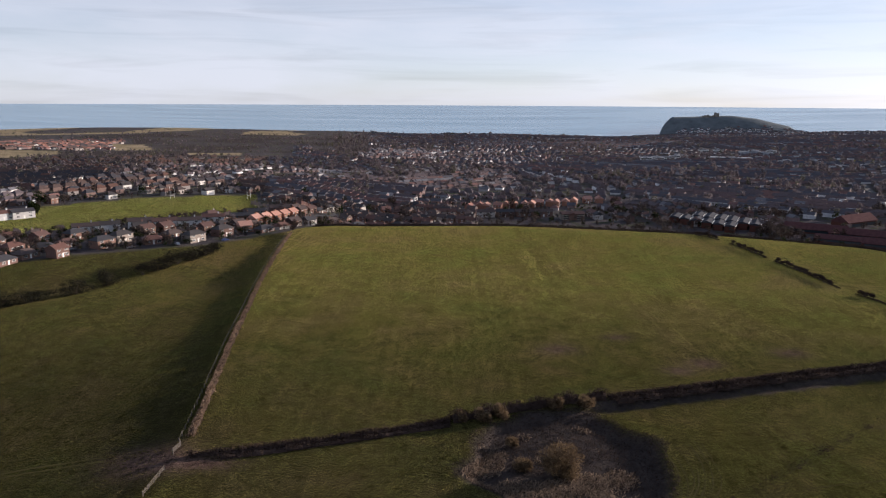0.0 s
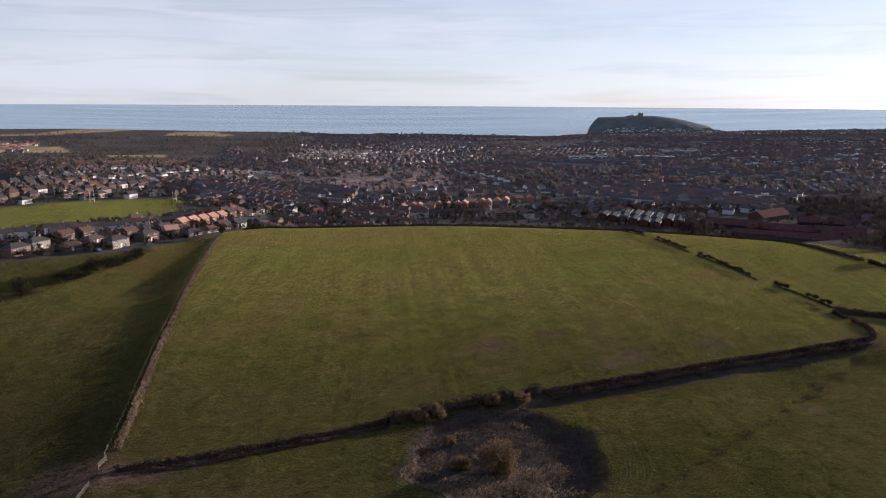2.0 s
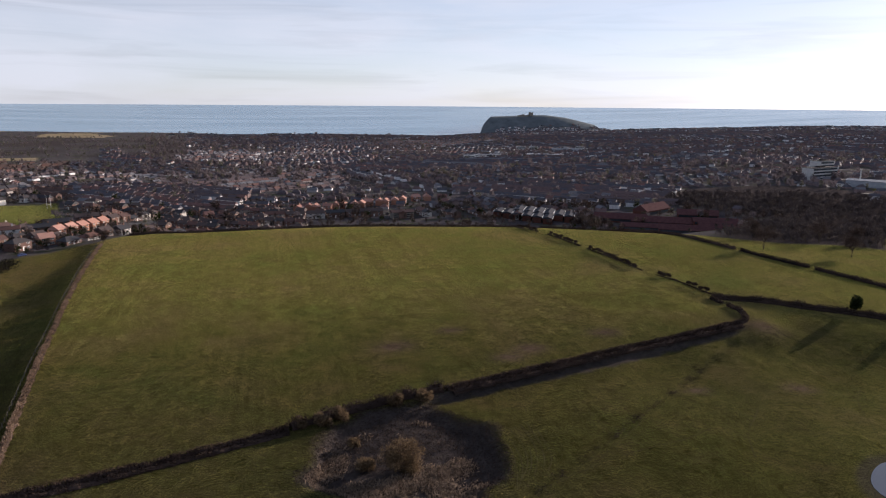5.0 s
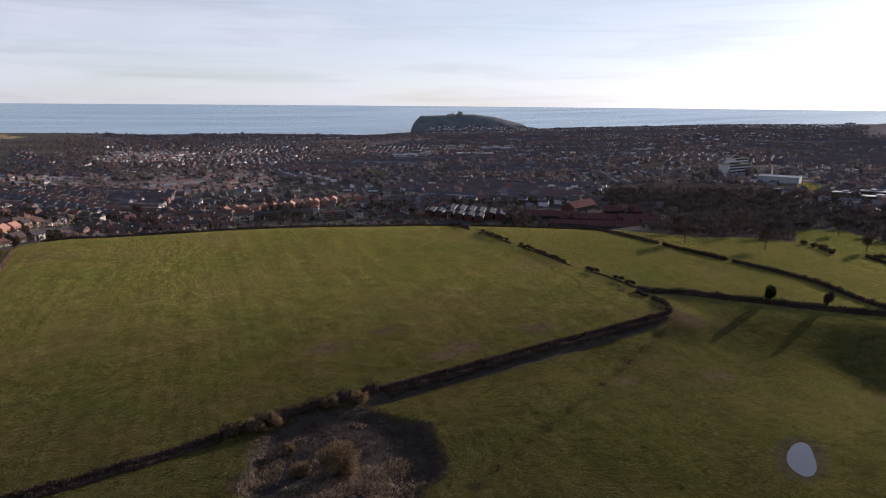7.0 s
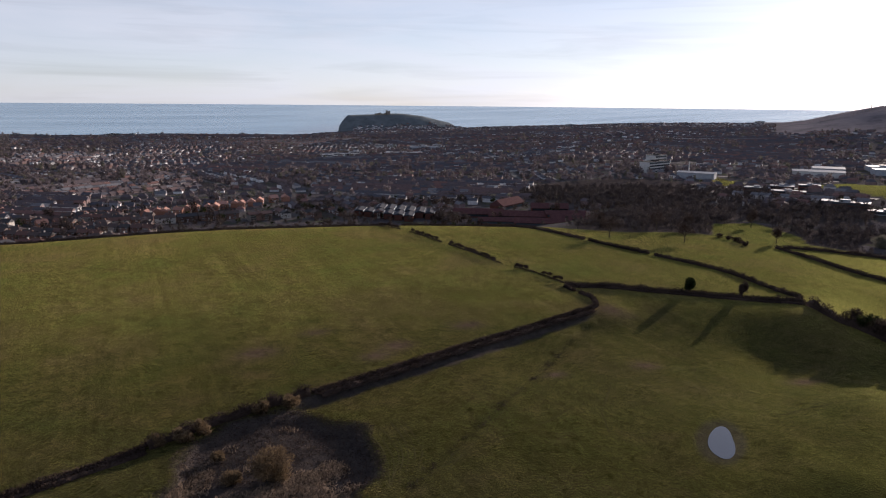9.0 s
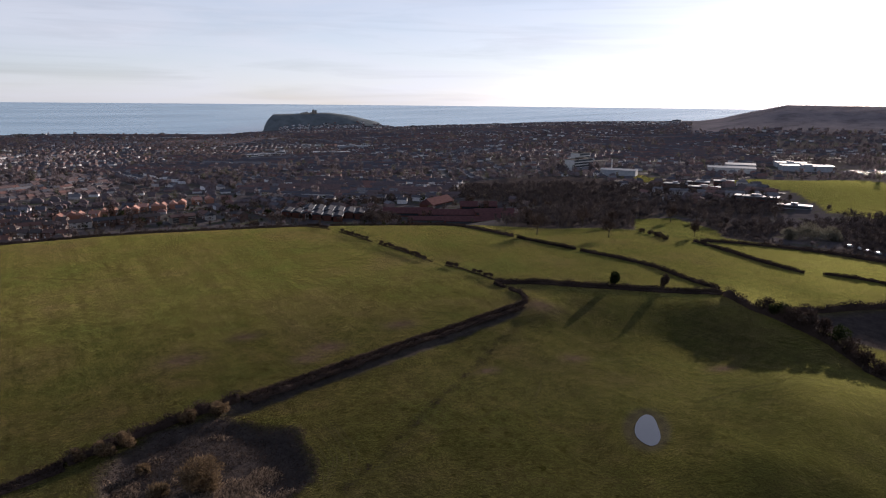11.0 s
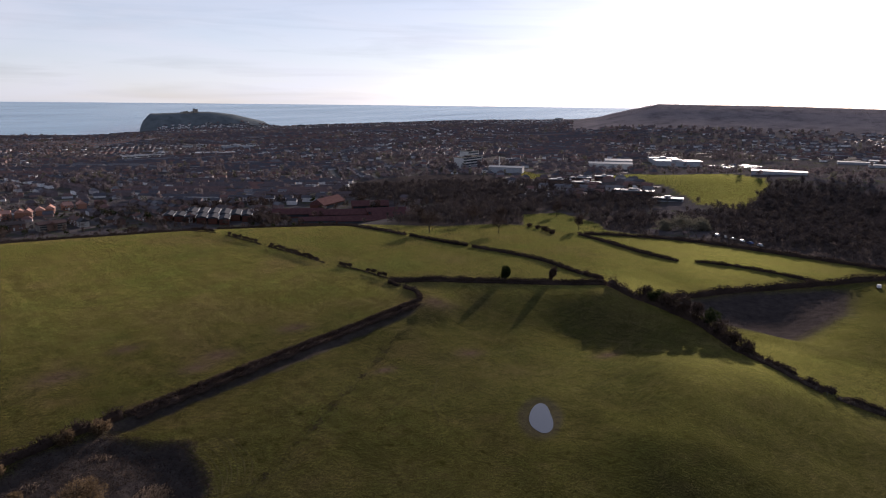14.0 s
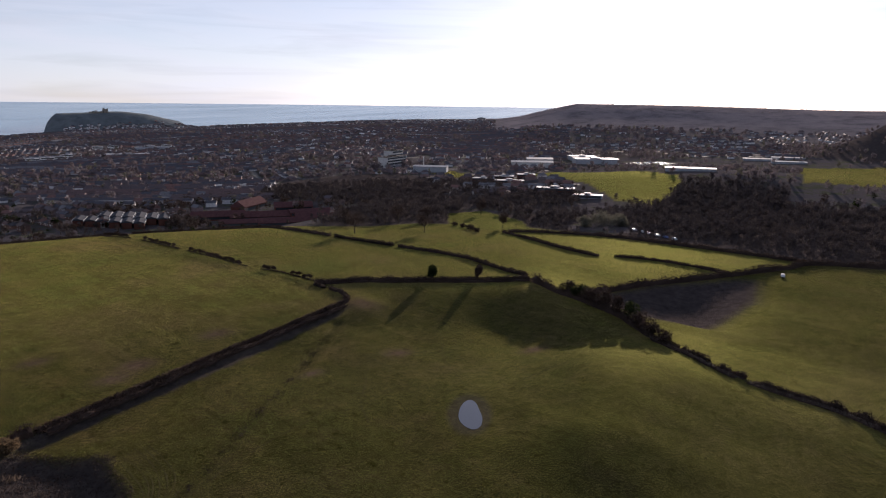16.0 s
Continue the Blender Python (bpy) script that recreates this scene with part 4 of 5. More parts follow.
tagged(bulk("dead_grass", *slivers(c, 0.7, 0.16, np.tile([[0.1, 0, 1.0]], (len(x), 1))), [WILLOW]), "pale dead grass growing along the foot of the hedge", "grass", kind="stuff")

# grass tussocks over the near pasture
n = 150000
r, a = np.sqrt(RNG.uniform(115 ** 2, 300 ** 2, n)), np.radians(RNG.uniform(-38, 84, n))
x, y = np.sin(a) * r, np.cos(a) * r
ok = ((waves(x, y, 26, 44) + 0.7 * waves(x, y, 7, 45) + RNG.uniform(-0.9, 0.9, n) - 0.6 * smooth(200, 300, r)) > 0.05) & ~in_marsh(x, y) & (np.hypot((x - 127) / 11, (y - 108.5) / 10) > 1) & ~inside(x, y, SHADED_FIELD) & ~((x > 118) & (y < 135))
x, y = x[ok], y[ok]
c = np.stack([x, y, terrain(x, y) + 0.08], -1)
tagged(bulk("grass_tussocks", *slivers(c, 0.34, 0.22, np.tile([[0, 0, 0.35]], (len(x), 1))), [TUSSOCK]), "scattered rough tussocks of olive pasture grass", "grass", kind="stuff")


# ---- tracks and fences ----
def ribbon(name, points, width, material, label, category="track", lift=0.04, step=1.5, fade=0.6, seed=0):
    """A worn line laid on the ground, uneven in width."""
    x, y, d, t = along(points, step)
    w = width * (1 + fade * waves(t, 0 * t, 13, seed + 50)) * 0.5
    sx, sy = d[:, 1], -d[:, 0]
    rows_ = [np.stack([x + sx * w * k, y + sy * w * k, terrain(x + sx * w * k, y + sy * w * k) + lift], -1) for k in (-1, 0, 1)]
    n = len(x)
    v = np.stack(rows_, 1).reshape(-1, 3)
    i = np.arange(n - 1)[:, None] * 3
    f = np.concatenate([i + [0, 3, 4, 1], i + [1, 4, 5, 2]])
    return tagged(bulk(name, v, f, [material], soft=True), label, category, kind="structure")


def pair(points, label, seed, gap=1.7, width=0.24):
    x, y, d, t = along(points, 4)
    for k in (-1, 1):
        ribbon("wheel_track", list(zip(x + d[:, 1] * gap / 2 * k, y - d[:, 0] * gap / 2 * k)), width, TRACK, label, seed=seed + k)


pair([(-44, 172), (-38, 190), (-28, 212), (-14, 224), (2, 236)], "faint wheel ruts worn across the pasture", 1)
x, y, d, t = along([(49, 120), (70.6, 135.4), (100.7, 157.8), (128, 180), (150, 196)], 0.02)
off = RNG.normal(0, 1.0, len(x)) * (1 + 0.5 * waves(t, 0 * t, 19, 87))
ok = RNG.uniform(size=len(x)) < 0.12 + 0.3 * waves(t, 0 * t, 8, 88)
x, y = (x + d[:, 1] * off)[ok], (y - d[:, 0] * off)[ok]
c = np.stack([x, y, terrain(x, y) + 0.12], -1)
tagged(bulk("rushes", *slivers(c, 0.5, 0.22, np.tile([[0.1, 0, 0.6]], (len(x), 1))), [TWIG_DARK]), "dark rushes and dead weeds growing along an old ditch", "rushes", kind="stuff")
pair([(60, 124), (88, 146), (112, 166), (138, 188)], "faint wheel ruts beside the ditch", 4, 2.0, 0.2)
for k in range(7):
    q, j = k * 1.5, RNG.uniform(-0.5, 0.5, 6)
    ribbon("trodden_ledge", [(47 + q + j[0], 124 + q * 0.4 + 3 * j[4]), (50.5 + q + j[1], 132 + q * 0.1), (52 + q * 1.05 + j[2], 141), (51 + q * 1.2 + j[3], 150 + 9 * j[5])], 0.22, TRACK, "narrow trodden ledge curving round the marsh hollow", seed=20 + k)
ribbon("path", [(51, 122), (75, 131), (96, 135), (106, 140)], 0.35, TRACK, "faint muddy path across the near pasture", seed=31)
ribbon("path", [(150, 112), (160, 112), (170, 109), (178, 104)], 0.5, TRACK, "faint muddy path along the mound", seed=32)
ribbon("path", [(140, 122), (150, 136), (160, 150), (170, 158)], 0.22, TRACK, "faint muddy path above the pond", seed=33)
ribbon("path", [(-88, 398), (-60, 384), (-25.6, 371), (0, 352), (24.4, 332), (60, 322)], 0.7, TRACK, "narrow animal path trodden across the pasture", seed=5)
ribbon("path", [(106, 124), (110, 131), (113, 136), (122.6, 144.7), (133, 156)], 0.3, TRACK, "narrow muddy path on the slope above the pond", seed=6)
for k in range(5):
    q, j = 14 + k * 12.5, RNG.uniform(-1.5, 1.5, 5)
    ribbon("plough_line", [(-62 - q * 0.7 + j[0], 168 - q * 0.3), (-68 - q + j[1], 205 + j[4]), (-76 - q * 1.05 + j[2], 255), (-84 - q * 0.85 + j[3], 310 + 8 * j[4])], 0.14, TRACK, "faint old plough line on the sloping pasture", seed=40 + k)
pair([(-130, 185), (-108, 230), (-100, 300), (-98, 380)], "faint wheel ruts along the sloping pasture", 8)
pair([(-125, 172), (-150, 218), (-160, 262)], "faint wheel ruts curving over the sloping pasture", 9)
pair([(-118, 130), (-95, 142), (-75, 146)], "muddy wheel ruts curving to the gateway", 10, 2.0, 0.6)


def post_mesh(tall, thick):
    bm = bmesh.new()
    bmesh.ops.create_cube(bm, size=1.0)
    for v in bm.verts:
        v.co = Vector((v.co.x * thick, v.co.y * thick, (v.co.z + 0.5) * tall - 0.1))
    top = [e for e in bm.edges if all(v.co.z > tall * 0.5 for v in e.verts)]
    bmesh.ops.bevel(bm, geom=top, offset=thick * 0.25, segments=1, affect="EDGES")
    me = bpy.data.meshes.new("post")
    bm.to_mesh(me)
    bm.free()
    me.materials.append(TIMBER)
    return me


POST = post_mesh(1.35, 0.16)


def fence(points, label, step=4.0, rails=(0.45, 0.8, 1.1), thick=0.02):
    x, y, d, t = along(points, step)
    ob = thing("wire_fence", float(x[0]), float(y[0]), label=label, category="fence", group="field fences")
    o = np.array(ob.location)
    z = terrain(x, y)
    for i in range(len(x)):
        p = new("post", POST)
        p.parent = ob
        p.matrix_basis = pose(x[i] - o[0], y[i] - o[1], z[i] - o[2], RNG.uniform(-4, 4), RNG.uniform(-4, 4), RNG.uniform(0, 90))
    for h in rails:
        rings = np.stack([np.stack([x - o[0] + u * thick, y - o[1] - u * thick, z - o[2] + h + v * thick], -1) for u, v in ((-0.7, -0.6), (0.7, -0.6), (0, 1.0))], 1)
        i, j = np.meshgrid(np.arange(len(x) - 1) * 3, np.arange(3), indexing="ij")
        k = (j + 1) % 3
        bulk("wire", rings.reshape(-1, 3), np.stack([i + j, i + k, i + 3 + k, i + 3 + j], -1).reshape(-1, 4), [TIMBER], parent=ob)
    return ob


fence([(-61.8, 150), (-66, 180), (-72.2, 219), (-76.4, 251), (-83, 298), (-89, 349), (-94.6, 414)], "wire fence on weathered posts beside the pale hedge", 3.5)
fence([(-61, 128), (-60.5, 138)], "short weathered post fence below the gateway", 2.5, (0.4, 0.8, 1.15), 0.05)
fence([(214.5, 102.5), (207, 90), (197.8, 75), (194.2, 61), (195.5, 49), (194.8, 38), (190.4, 29)], "wire fence on weathered posts along the patchy hedge", 3.5)


def field_gate(x, y, turn, label):
    ob = thing("field_gate", x, y, turn=turn, label=label, category="gate")
    for k in (-1.75, 1.75):
        bm = bmesh.new()
        bmesh.ops.create_cube(bm, size=1.0, matrix=Matrix.Translation((k, 0, 0.7)) @ Matrix.Diagonal((0.2, 0.2, 1.6, 1)))
        bmesh.ops.bevel(bm, geom=bm.edges[:], offset=0.03, affect="EDGES")
        part("post", bm, TIMBER, ob)
    for h in (0.35, 0.6, 0.85, 1.1, 1.3):
        bm = bmesh.new()
        bmesh.ops.create_cube(bm, size=1.0, matrix=Matrix.Translation((0, 0, h)) @ Matrix.Diagonal((3.3, 0.06, 0.1, 1)))
        part("rail", bm, TIMBER, ob)
    return ob


field_gate(-61.0, 146.5, 82, "weathered timber field gate at the hedge corner")

# ---- houses ----


def box(bm, x0, x1, y0, y1, z0, z1):
    bmesh.ops.create_cube(bm, size=1.0, matrix=Matrix.Translation(((x0 + x1) / 2, (y0 + y1) / 2, (z0 + z1) / 2)) @ Matrix.Diagonal((x1 - x0, y1 - y0, z1 - z0, 1)))


def roof_solid(bm, w, d, eaves, ridge, hip, over=0.35, thick=0.22):
    """A pitched roof with its ridge along x; hip: how far the ridge stops short of each end."""
    a, b = w / 2 + over, d / 2 + over
    low = [bm.verts.new((sx * a, sy * b, eaves - 0.18)) for sx, sy in ((-1, -1), (1, -1), (1, 1), (-1, 1))]
    top = [bm.verts.new((sx * a, sy * b, eaves - 0.18 + thick)) for sx, sy in ((-1, -1), (1, -1), (1, 1), (-1, 1))]
    r0, r1 = bm.verts.new((-a + hip, 0, ridge)), bm.verts.new((a - hip, 0, ridge))
    bm.faces.new(low[::-1])
    for i in range(4):
        j = (i + 1) % 4
        bm.faces.new((low[i], low[j], top[j], top[i]))
    bm.faces.new((top[0], top[1], r1, r0))
    bm.faces.new((top[2], top[3], r0, r1))
    bm.faces.new((top[1], top[2], r1))
    bm.faces.new((top[3], top[0], r0))


def window_mesh(w, h):
    """A frame with a mullion, about the origin and facing -y; and the pane behind it."""
    bm = bmesh.new()
    t = 0.09
    for x0, x1, z0, z1 in ((-w / 2, w / 2, 0, t), (-w / 2, w / 2, h - t, h), (-w / 2, -w / 2 + t, t, h - t), (w / 2 - t, w / 2, t, h - t), (-t / 2, t / 2, t, h - t)):
        box(bm, x0, x1, -0.09, 0.02, z0, z1)
    frame_me = bpy.data.meshes.new("window")
    bm.to_mesh(frame_me)
    bm.free()
    frame_me.materials.append(TRIM)
    bm = bmesh.new()
    box(bm, -w / 2 + t, w / 2 - t, -0.045, -0.015, t, h - t)
    pane_me = bpy.data.meshes.new("pane")
    bm.to_mesh(pane_me)
    bm.free()
    pane_me.materials.append(PANE)
    return frame_me, pane_me


WIDE_WINDOW, TALL_WINDOW = window_mesh(2.0, 1.25), window_mesh(1.1, 1.2)


def window(parent, kind, x, y, z, turn):
    f = new("window", kind[0])
    f.parent = parent
    f.matrix_basis = pose(x, y, z, 0, 0, turn)
    p = new("pane", kind[1])
    p.parent = f


def build_house(w, d, eaves, ridge, hip, wall_mat, roof_mat, storeys=2, porch=True):
    """A house about the origin, its front to -y."""
    ob = new("house")
    bm = bmesh.new()
    box(bm, -w / 2, w / 2, -d / 2, d / 2, -1.2, eaves)
    if hip < 0.5:
        for s in (-1, 1):
            v = [bm.verts.new((s * (w / 2 - k), yy, zz)) for k in (0.0, 0.25) for yy, zz in ((-d / 2, eaves), (d / 2, eaves), (0, ridge - 0.35))]
            bm.faces.new(v[:3])
            bm.faces.new(v[3:])
            for i in range(3):
                j = (i + 1) % 3
                bm.faces.new((v[i], v[j], v[3 + j], v[3 + i]))
    part("wall", bm, wall_mat, ob)
    bm = bmesh.new()
    roof_solid(bm, w, d, eaves, ridge, hip)
    part("roof", bm, roof_mat, ob)
    bm = bmesh.new()
    cx = w * 0.22
    box(bm, cx - 0.45, cx + 0.45, -0.35, 0.35, eaves, ridge + 0.75)
    box(bm, cx - 0.52, cx + 0.52, -0.42, 0.42, ridge + 0.62, ridge + 0.8)
    for k in (-0.22, 0.22):
        bmesh.ops.create_cone(bm, cap_ends=True, segments=6, radius1=0.13, radius2=0.11, depth=0.45, matrix=Matrix.Translation((cx + k, 0, ridge + 1.0)))
    part("chimney", bm, wall_mat, ob)
    for floor_z in ([0.9, 3.4] if storeys == 2 else [0.9]):
        for x in (-w * 0.28, w * 0.28):
            window(ob, WIDE_WINDOW, x, -d / 2, floor_z, 0)
            window(ob, TALL_WINDOW, x, d / 2, floor_z, 180)
        window(ob, TALL_WINDOW, w / 2, d * 0.1, floor_z, 90)
    bm = bmesh.new()
    box(bm, -0.5, 0.5, -d / 2 - 0.06, -d / 2 + 0.02, 0.0, 2.1)
    box(bm, -0.75, 0.75, -d / 2 - 0.7, -d / 2, 2.2, 2.32)
    part("door", bm, TRIM, ob, "pale front door under a flat porch")
    return ob


KINDS = {}
STYLES = {
    "semi": ((11.4, 7.4, 4.7, 6.8, 3.3, HOUSE_WALL, HOUSE_ROOF, 2), "two-storey semi-detached house with a hipped tile roof", "semi-detached houses"),
    "gabled": ((8.0, 7.2, 4.6, 6.9, 0.0, HOUSE_WALL, HOUSE_ROOF, 2), "two-storey gabled brick house with a dark tile roof", "gabled houses"),
    "bungalow": ((10.5, 7.6, 2.6, 4.8, 3.2, HOUSE_WALL, HOUSE_ROOF, 1), "low bungalow with a hipped brown tile roof", "bungalows"),
    "white": ((15.0, 7.6, 4.9, 6.9, 0.0, RENDERED, HOUSE_ROOF, 2), "white-fronted terraced block with a dark tile roof", "white terraces"),
    "long": ((16.0, 8.0, 4.8, 7.0, 0.0, HOUSE_WALL, HOUSE_ROOF, 2), "long terraced block with a shallow dark tile roof", "terraced blocks"),
    "orange": ((8.0, 7.4, 4.7, 7.4, 0.0, ORANGE_WALL, ORANGE_ROOF, 2), "new orange brick house with a steep pantile roof", "orange-roofed houses"),
}
HOUSE_SPOTS = []


def house(style, x, y, turn, label=""):
    args, lab, group = STYLES[style]
    z = float(np.min(terrain(x + np.array([-4, 4, 4, -4, 0]), y + np.array([-4, -4, 4, 4, 0])))) + 0.15
    if style not in KINDS:
        KINDS[style] = build_house(*args)
        tagged(KINDS[style], lab, "house", group)
        ob = KINDS[style]
        ob.matrix_basis = pose(x, y, z, 0, 0, turn)
    else:
        ob = copy_thing(KINDS[style], pose(x, y, z, 0, 0, turn))
    HOUSE_SPOTS.append((x, y))
    return tagged(ob, label)


# the street below the left pasture
FRONT = [("semi", -186, 371, -52), ("semi", -184, 389, -50), ("semi", -143, 392, -55), ("semi", -133, 413, -55), ("bungalow", -111, 427, -60), ("bungalow", -103, 440, -60), ("gabled", -231, 389, -40), ("bungalow", -213, 361, 30),
         ("bungalow", -207, 374, -55), ("bungalow", -232, 364, -40), ("bungalow", -212, 343, -45), ("bungalow", -164, 385, 30), ("bungalow", -161, 406, -55), ("gabled", -190, 428, 35), ("orange", -124, 430, 35), ("bungalow", -215, 329, -40),
         ("gabled", -197, 346, -45), ("bungalow", -226, 338, -50), ("gabled", -246, 372, -40), ("semi", -215, 398, -50), ("bungalow", -244, 350, -40)]
for s, x, y, turn in FRONT:
    house(s, x - 1.5, y + 3, turn + 116 if turn < 0 else turn)
for x, y, turn in ((-200, 452, 22), (-184, 452, 22), (-170, 459, 20), (-162, 484, 16), (-214, 435, 25), (-224, 428, 25)):
    house("white", x, y, turn)
for x, y in ((-146, 500), (-145, 528), (-132, 556)):
    house("long", x, y, 20)
for i in range(5):
    house("orange", -133 + i * 3.6, 484 + i * 13.5, 70)
for i in range(13):
    house("orange", 26 + i * 8.9 + 1.6 * math.sin(i * 2.3), 654 + i * 3.6 + 4 * math.sin(i * 1.7), (66, 82, 70, 158, 74)[i % 5])
for i in range(6):
    house("long", 4 + i * 17.5, 620 - 2 * math.sin(i), 2)
for x, y in ((150, 712), (163, 716), (-52, 630)):
    house("orange", x, y, float(RNG.uniform(0, 90)))


# ---- large single buildings ----
def block(name, x, y, turn, w, d, tall, label, category, wall_mat, roof_mat, storeys=0, pitched=0.0, parapet=0.5):
    """A large plain building: walls, roof and, for each storey, long strips of window with piers between."""
    ob = thing(name, x, y, z=float(np.min(terrain(x + np.array([-w, w, 0]) / 2, y + np.array([0, 0, d]) / 2))), turn=turn, label=label, category=category)
    bm = bmesh.new()
    box(bm, -w / 2, w / 2, -d / 2, d / 2, -2, tall)
    part("wall", bm, wall_mat, ob)
    bm = bmesh.new()
    if pitched:
        roof_solid(bm, w, d, tall, tall + pitched, 0.0, 0.6, 0.4)
    else:
        box(bm, -w / 2 - 0.3, w / 2 + 0.3, -d / 2 - 0.3, d / 2 + 0.3, tall, tall + parapet)
        box(bm, -w * 0.12, w * 0.1, -d * 0.2, d * 0.2, tall + parapet, tall + parapet + 1.6)
    part("roof", bm, roof_mat, ob)
    if name == "stepped_flat":
        for sy in (-1, 1):
            bm = bmesh.new()
            box(bm, -w / 2 - 0.65, w / 2 + 0.65, sy * (d / 2 + 0.6) - 0.08, sy * (d / 2 + 0.6) + 0.08, tall - 0.1, tall + 0.26)
            part("fascia", bm, TRIM, ob, "white painted fascia board")
    for k in range(storeys):
        z = tall / storeys * k + 1.1
        for sy in (-1, 1):
            bm = bmesh.new()
            box(bm, -w / 2 + 0.8, w / 2 - 0.8, sy * d / 2 - 0.08, sy * d / 2 + 0.06, z, z + tall / storeys * 0.55)
            part("window_strip", bm, PANE, ob)
    return ob


block("hospital_block", 708, 768, 15, 52, 16, 16, "pale multi-storey hospital block with dark window bands", "hospital", CONCRETE, FLAT_ROOF, 4)
block("hospital_block", 735, 795, 15, 30, 16, 22, "pale multi-storey hospital block with dark window bands", "hospital", CONCRETE, FLAT_ROOF, 5)
block("boiler_house", 692, 672, -55, 46, 22, 8, "pale grey metal-clad works shed with a low roof", "shed", CLAD, PALE_ROOF, 0, 1.6)
bm = bmesh.new()
bmesh.ops.create_cone(bm, cap_ends=True, segments=12, radius1=1.0, radius2=0.8, depth=20, matrix=Matrix.Translation((0, 0, 10)))
flue = thing("chimney_stack", 706, 700, label="tall pale concrete chimney stack by the works shed", category="chimney")
part("shaft", bm, CONCRETE, flue)
bm = bmesh.new()
bmesh.ops.create_cone(bm, cap_ends=True, segments=12, radius1=1.05, radius2=1.05, depth=0.7, matrix=Matrix.Translation((0, 0, 19.6)))
part("cap", bm, STONE, flue)
block("warehouse", 855, 618, -50, 62, 24, 8, "long white-walled warehouse with a pale sheet roof", "warehouse", CONCRETE, PALE_ROOF, 0, 2.0)
block("warehouse", 905, 640, -50, 40, 30, 9, "grey metal-clad warehouse with a pale sheet roof", "warehouse", CLAD, PALE_ROOF, 0, 2.0)
block("supermarket", 990, 590, -45, 70, 28, 8, "long grey superstore with a pale flat roof", "supermarket", CLAD, PALE_ROOF, 0)
block("supermarket", 1030, 640, -45, 44, 24, 7, "long grey superstore with a pale flat roof", "supermarket", CLAD, PALE_ROOF, 0)
for x, y, w, d in ((600, 500, 24, 11), (622, 488, 22, 11), (590, 455, 30, 11), (640, 470, 20, 10)):
    block("college_block", x, y, -50, w, d, 5.5, "flat-roofed two-storey college block with a grey roof", "college", BRICK, PALE_ROOF, 2)
block("college_hall", 560, 376, -62, 36, 13, 6, "flat-roofed college hall with a pale sheet roof", "college", BRICK, PALE_ROOF, 2)
block("changing_room", 552, 335, -62, 26, 9, 3.2, "low grey sports changing block beside the playing field", "pavilion", CLAD, PALE_ROOF, 1)
for x, y in ((735, 320), (1240, 420), (1215, 365), (1290, 390)):
    block("glasshouse", x, y, -65, 52, 16, 3.5, "long low glasshouse with a shining pale roof", "glasshouse", CLAD, PALE_ROOF, 0, 1.2)
# the red-roofed school
for x, y, turn, w, d, t, p in ((318, 470, -30, 46, 13, 3.2, 3.6), (345, 468, -30, 34, 14, 3.2, 3.8), (300, 505, -30, 40, 14, 3.2, 2.6), (330, 520, -30, 60, 14, 3.4, 4.2), (362, 500, -25, 36, 14, 3.4, 2.6), (350, 580, 28, 40, 15, 5.0, 5.6), (300, 548, -30, 44, 15, 3.4, 4.2), (372, 540, -30, 34, 15, 3.4, 4.2)):
    block("school_wing", x, y, turn, w, d, t, "red brick school wing under a dark red tile roof", "school", BRICK, RED_ROOF, 1, p)
    HOUSE_SPOTS.append((x, y))
# stepped flats and pale apartment blocks
for i in range(6):
    block("stepped_flat", 228 + i * 6, 606 - i * 9, 62, 26, 7.5, 5.5, "stepped row flat with a grey slate roof and white fascia", "flat", BRICK, SLATE, 2, 1.6)
    block("stepped_flat", 205 + i * 6, 600 - i * 9, 62, 20, 7.5, 5.0, "stepped row flat with a grey slate roof and white fascia", "flat", BRICK, SLATE, 2, 1.6)
block("terrace_flat", 115, 606, 8, 20, 8, 5.4, "grey three-storey flats with small white windows", "flat", STONE, HOUSE_ROOF, 3, 2.0)
for x, y, turn in ((398, 1362, -15), (425, 1372, -15), (452, 1385, -15), (405, 1395, -15), (432, 1405, -15), (480, 1440, -15), (500, 1452, -15), (610, 1632, -20), (640, 1622, -20), (700, 1570, -25), (735, 1560, -25)):
    block("apartment_block", x, y, turn, 22, 10, 9, "white four-storey apartment block with dark window bands", "apartments", WHITE, PALE_ROOF, 3)
for i in range(26):
    k, rr = (-7 + i * 1.5 if i < 9 else 22 + (i - 9) * 1.75), (2790 if i < 9 else 3010)
    block("seafront_building", math.sin(radians(k)) * rr + 9 * math.sin(i * 5), math.cos(radians(k)) * rr, -k + 20 * math.sin(i * 3), 22 + 14 * (i % 3), 12, 4 + 2 * (i * 7 % 4), "pale tall building along the distant seafront", "building", CONCRETE, FLAT_ROOF, 2)
block("works_roof", 590, 1425, -22, 80, 30, 6, "long low works with a pale grey roof", "works", CLAD, PALE_ROOF, 0)
block("works_roof", 700, 1560, -25, 70, 20, 7, "long low works with a pale grey roof", "works", CLAD, PALE_ROOF, 0)
for i in range(3):
    house("white", -324 + i * 9, 480 + i * 9, 52, "white-walled terrace house beside the playing field")

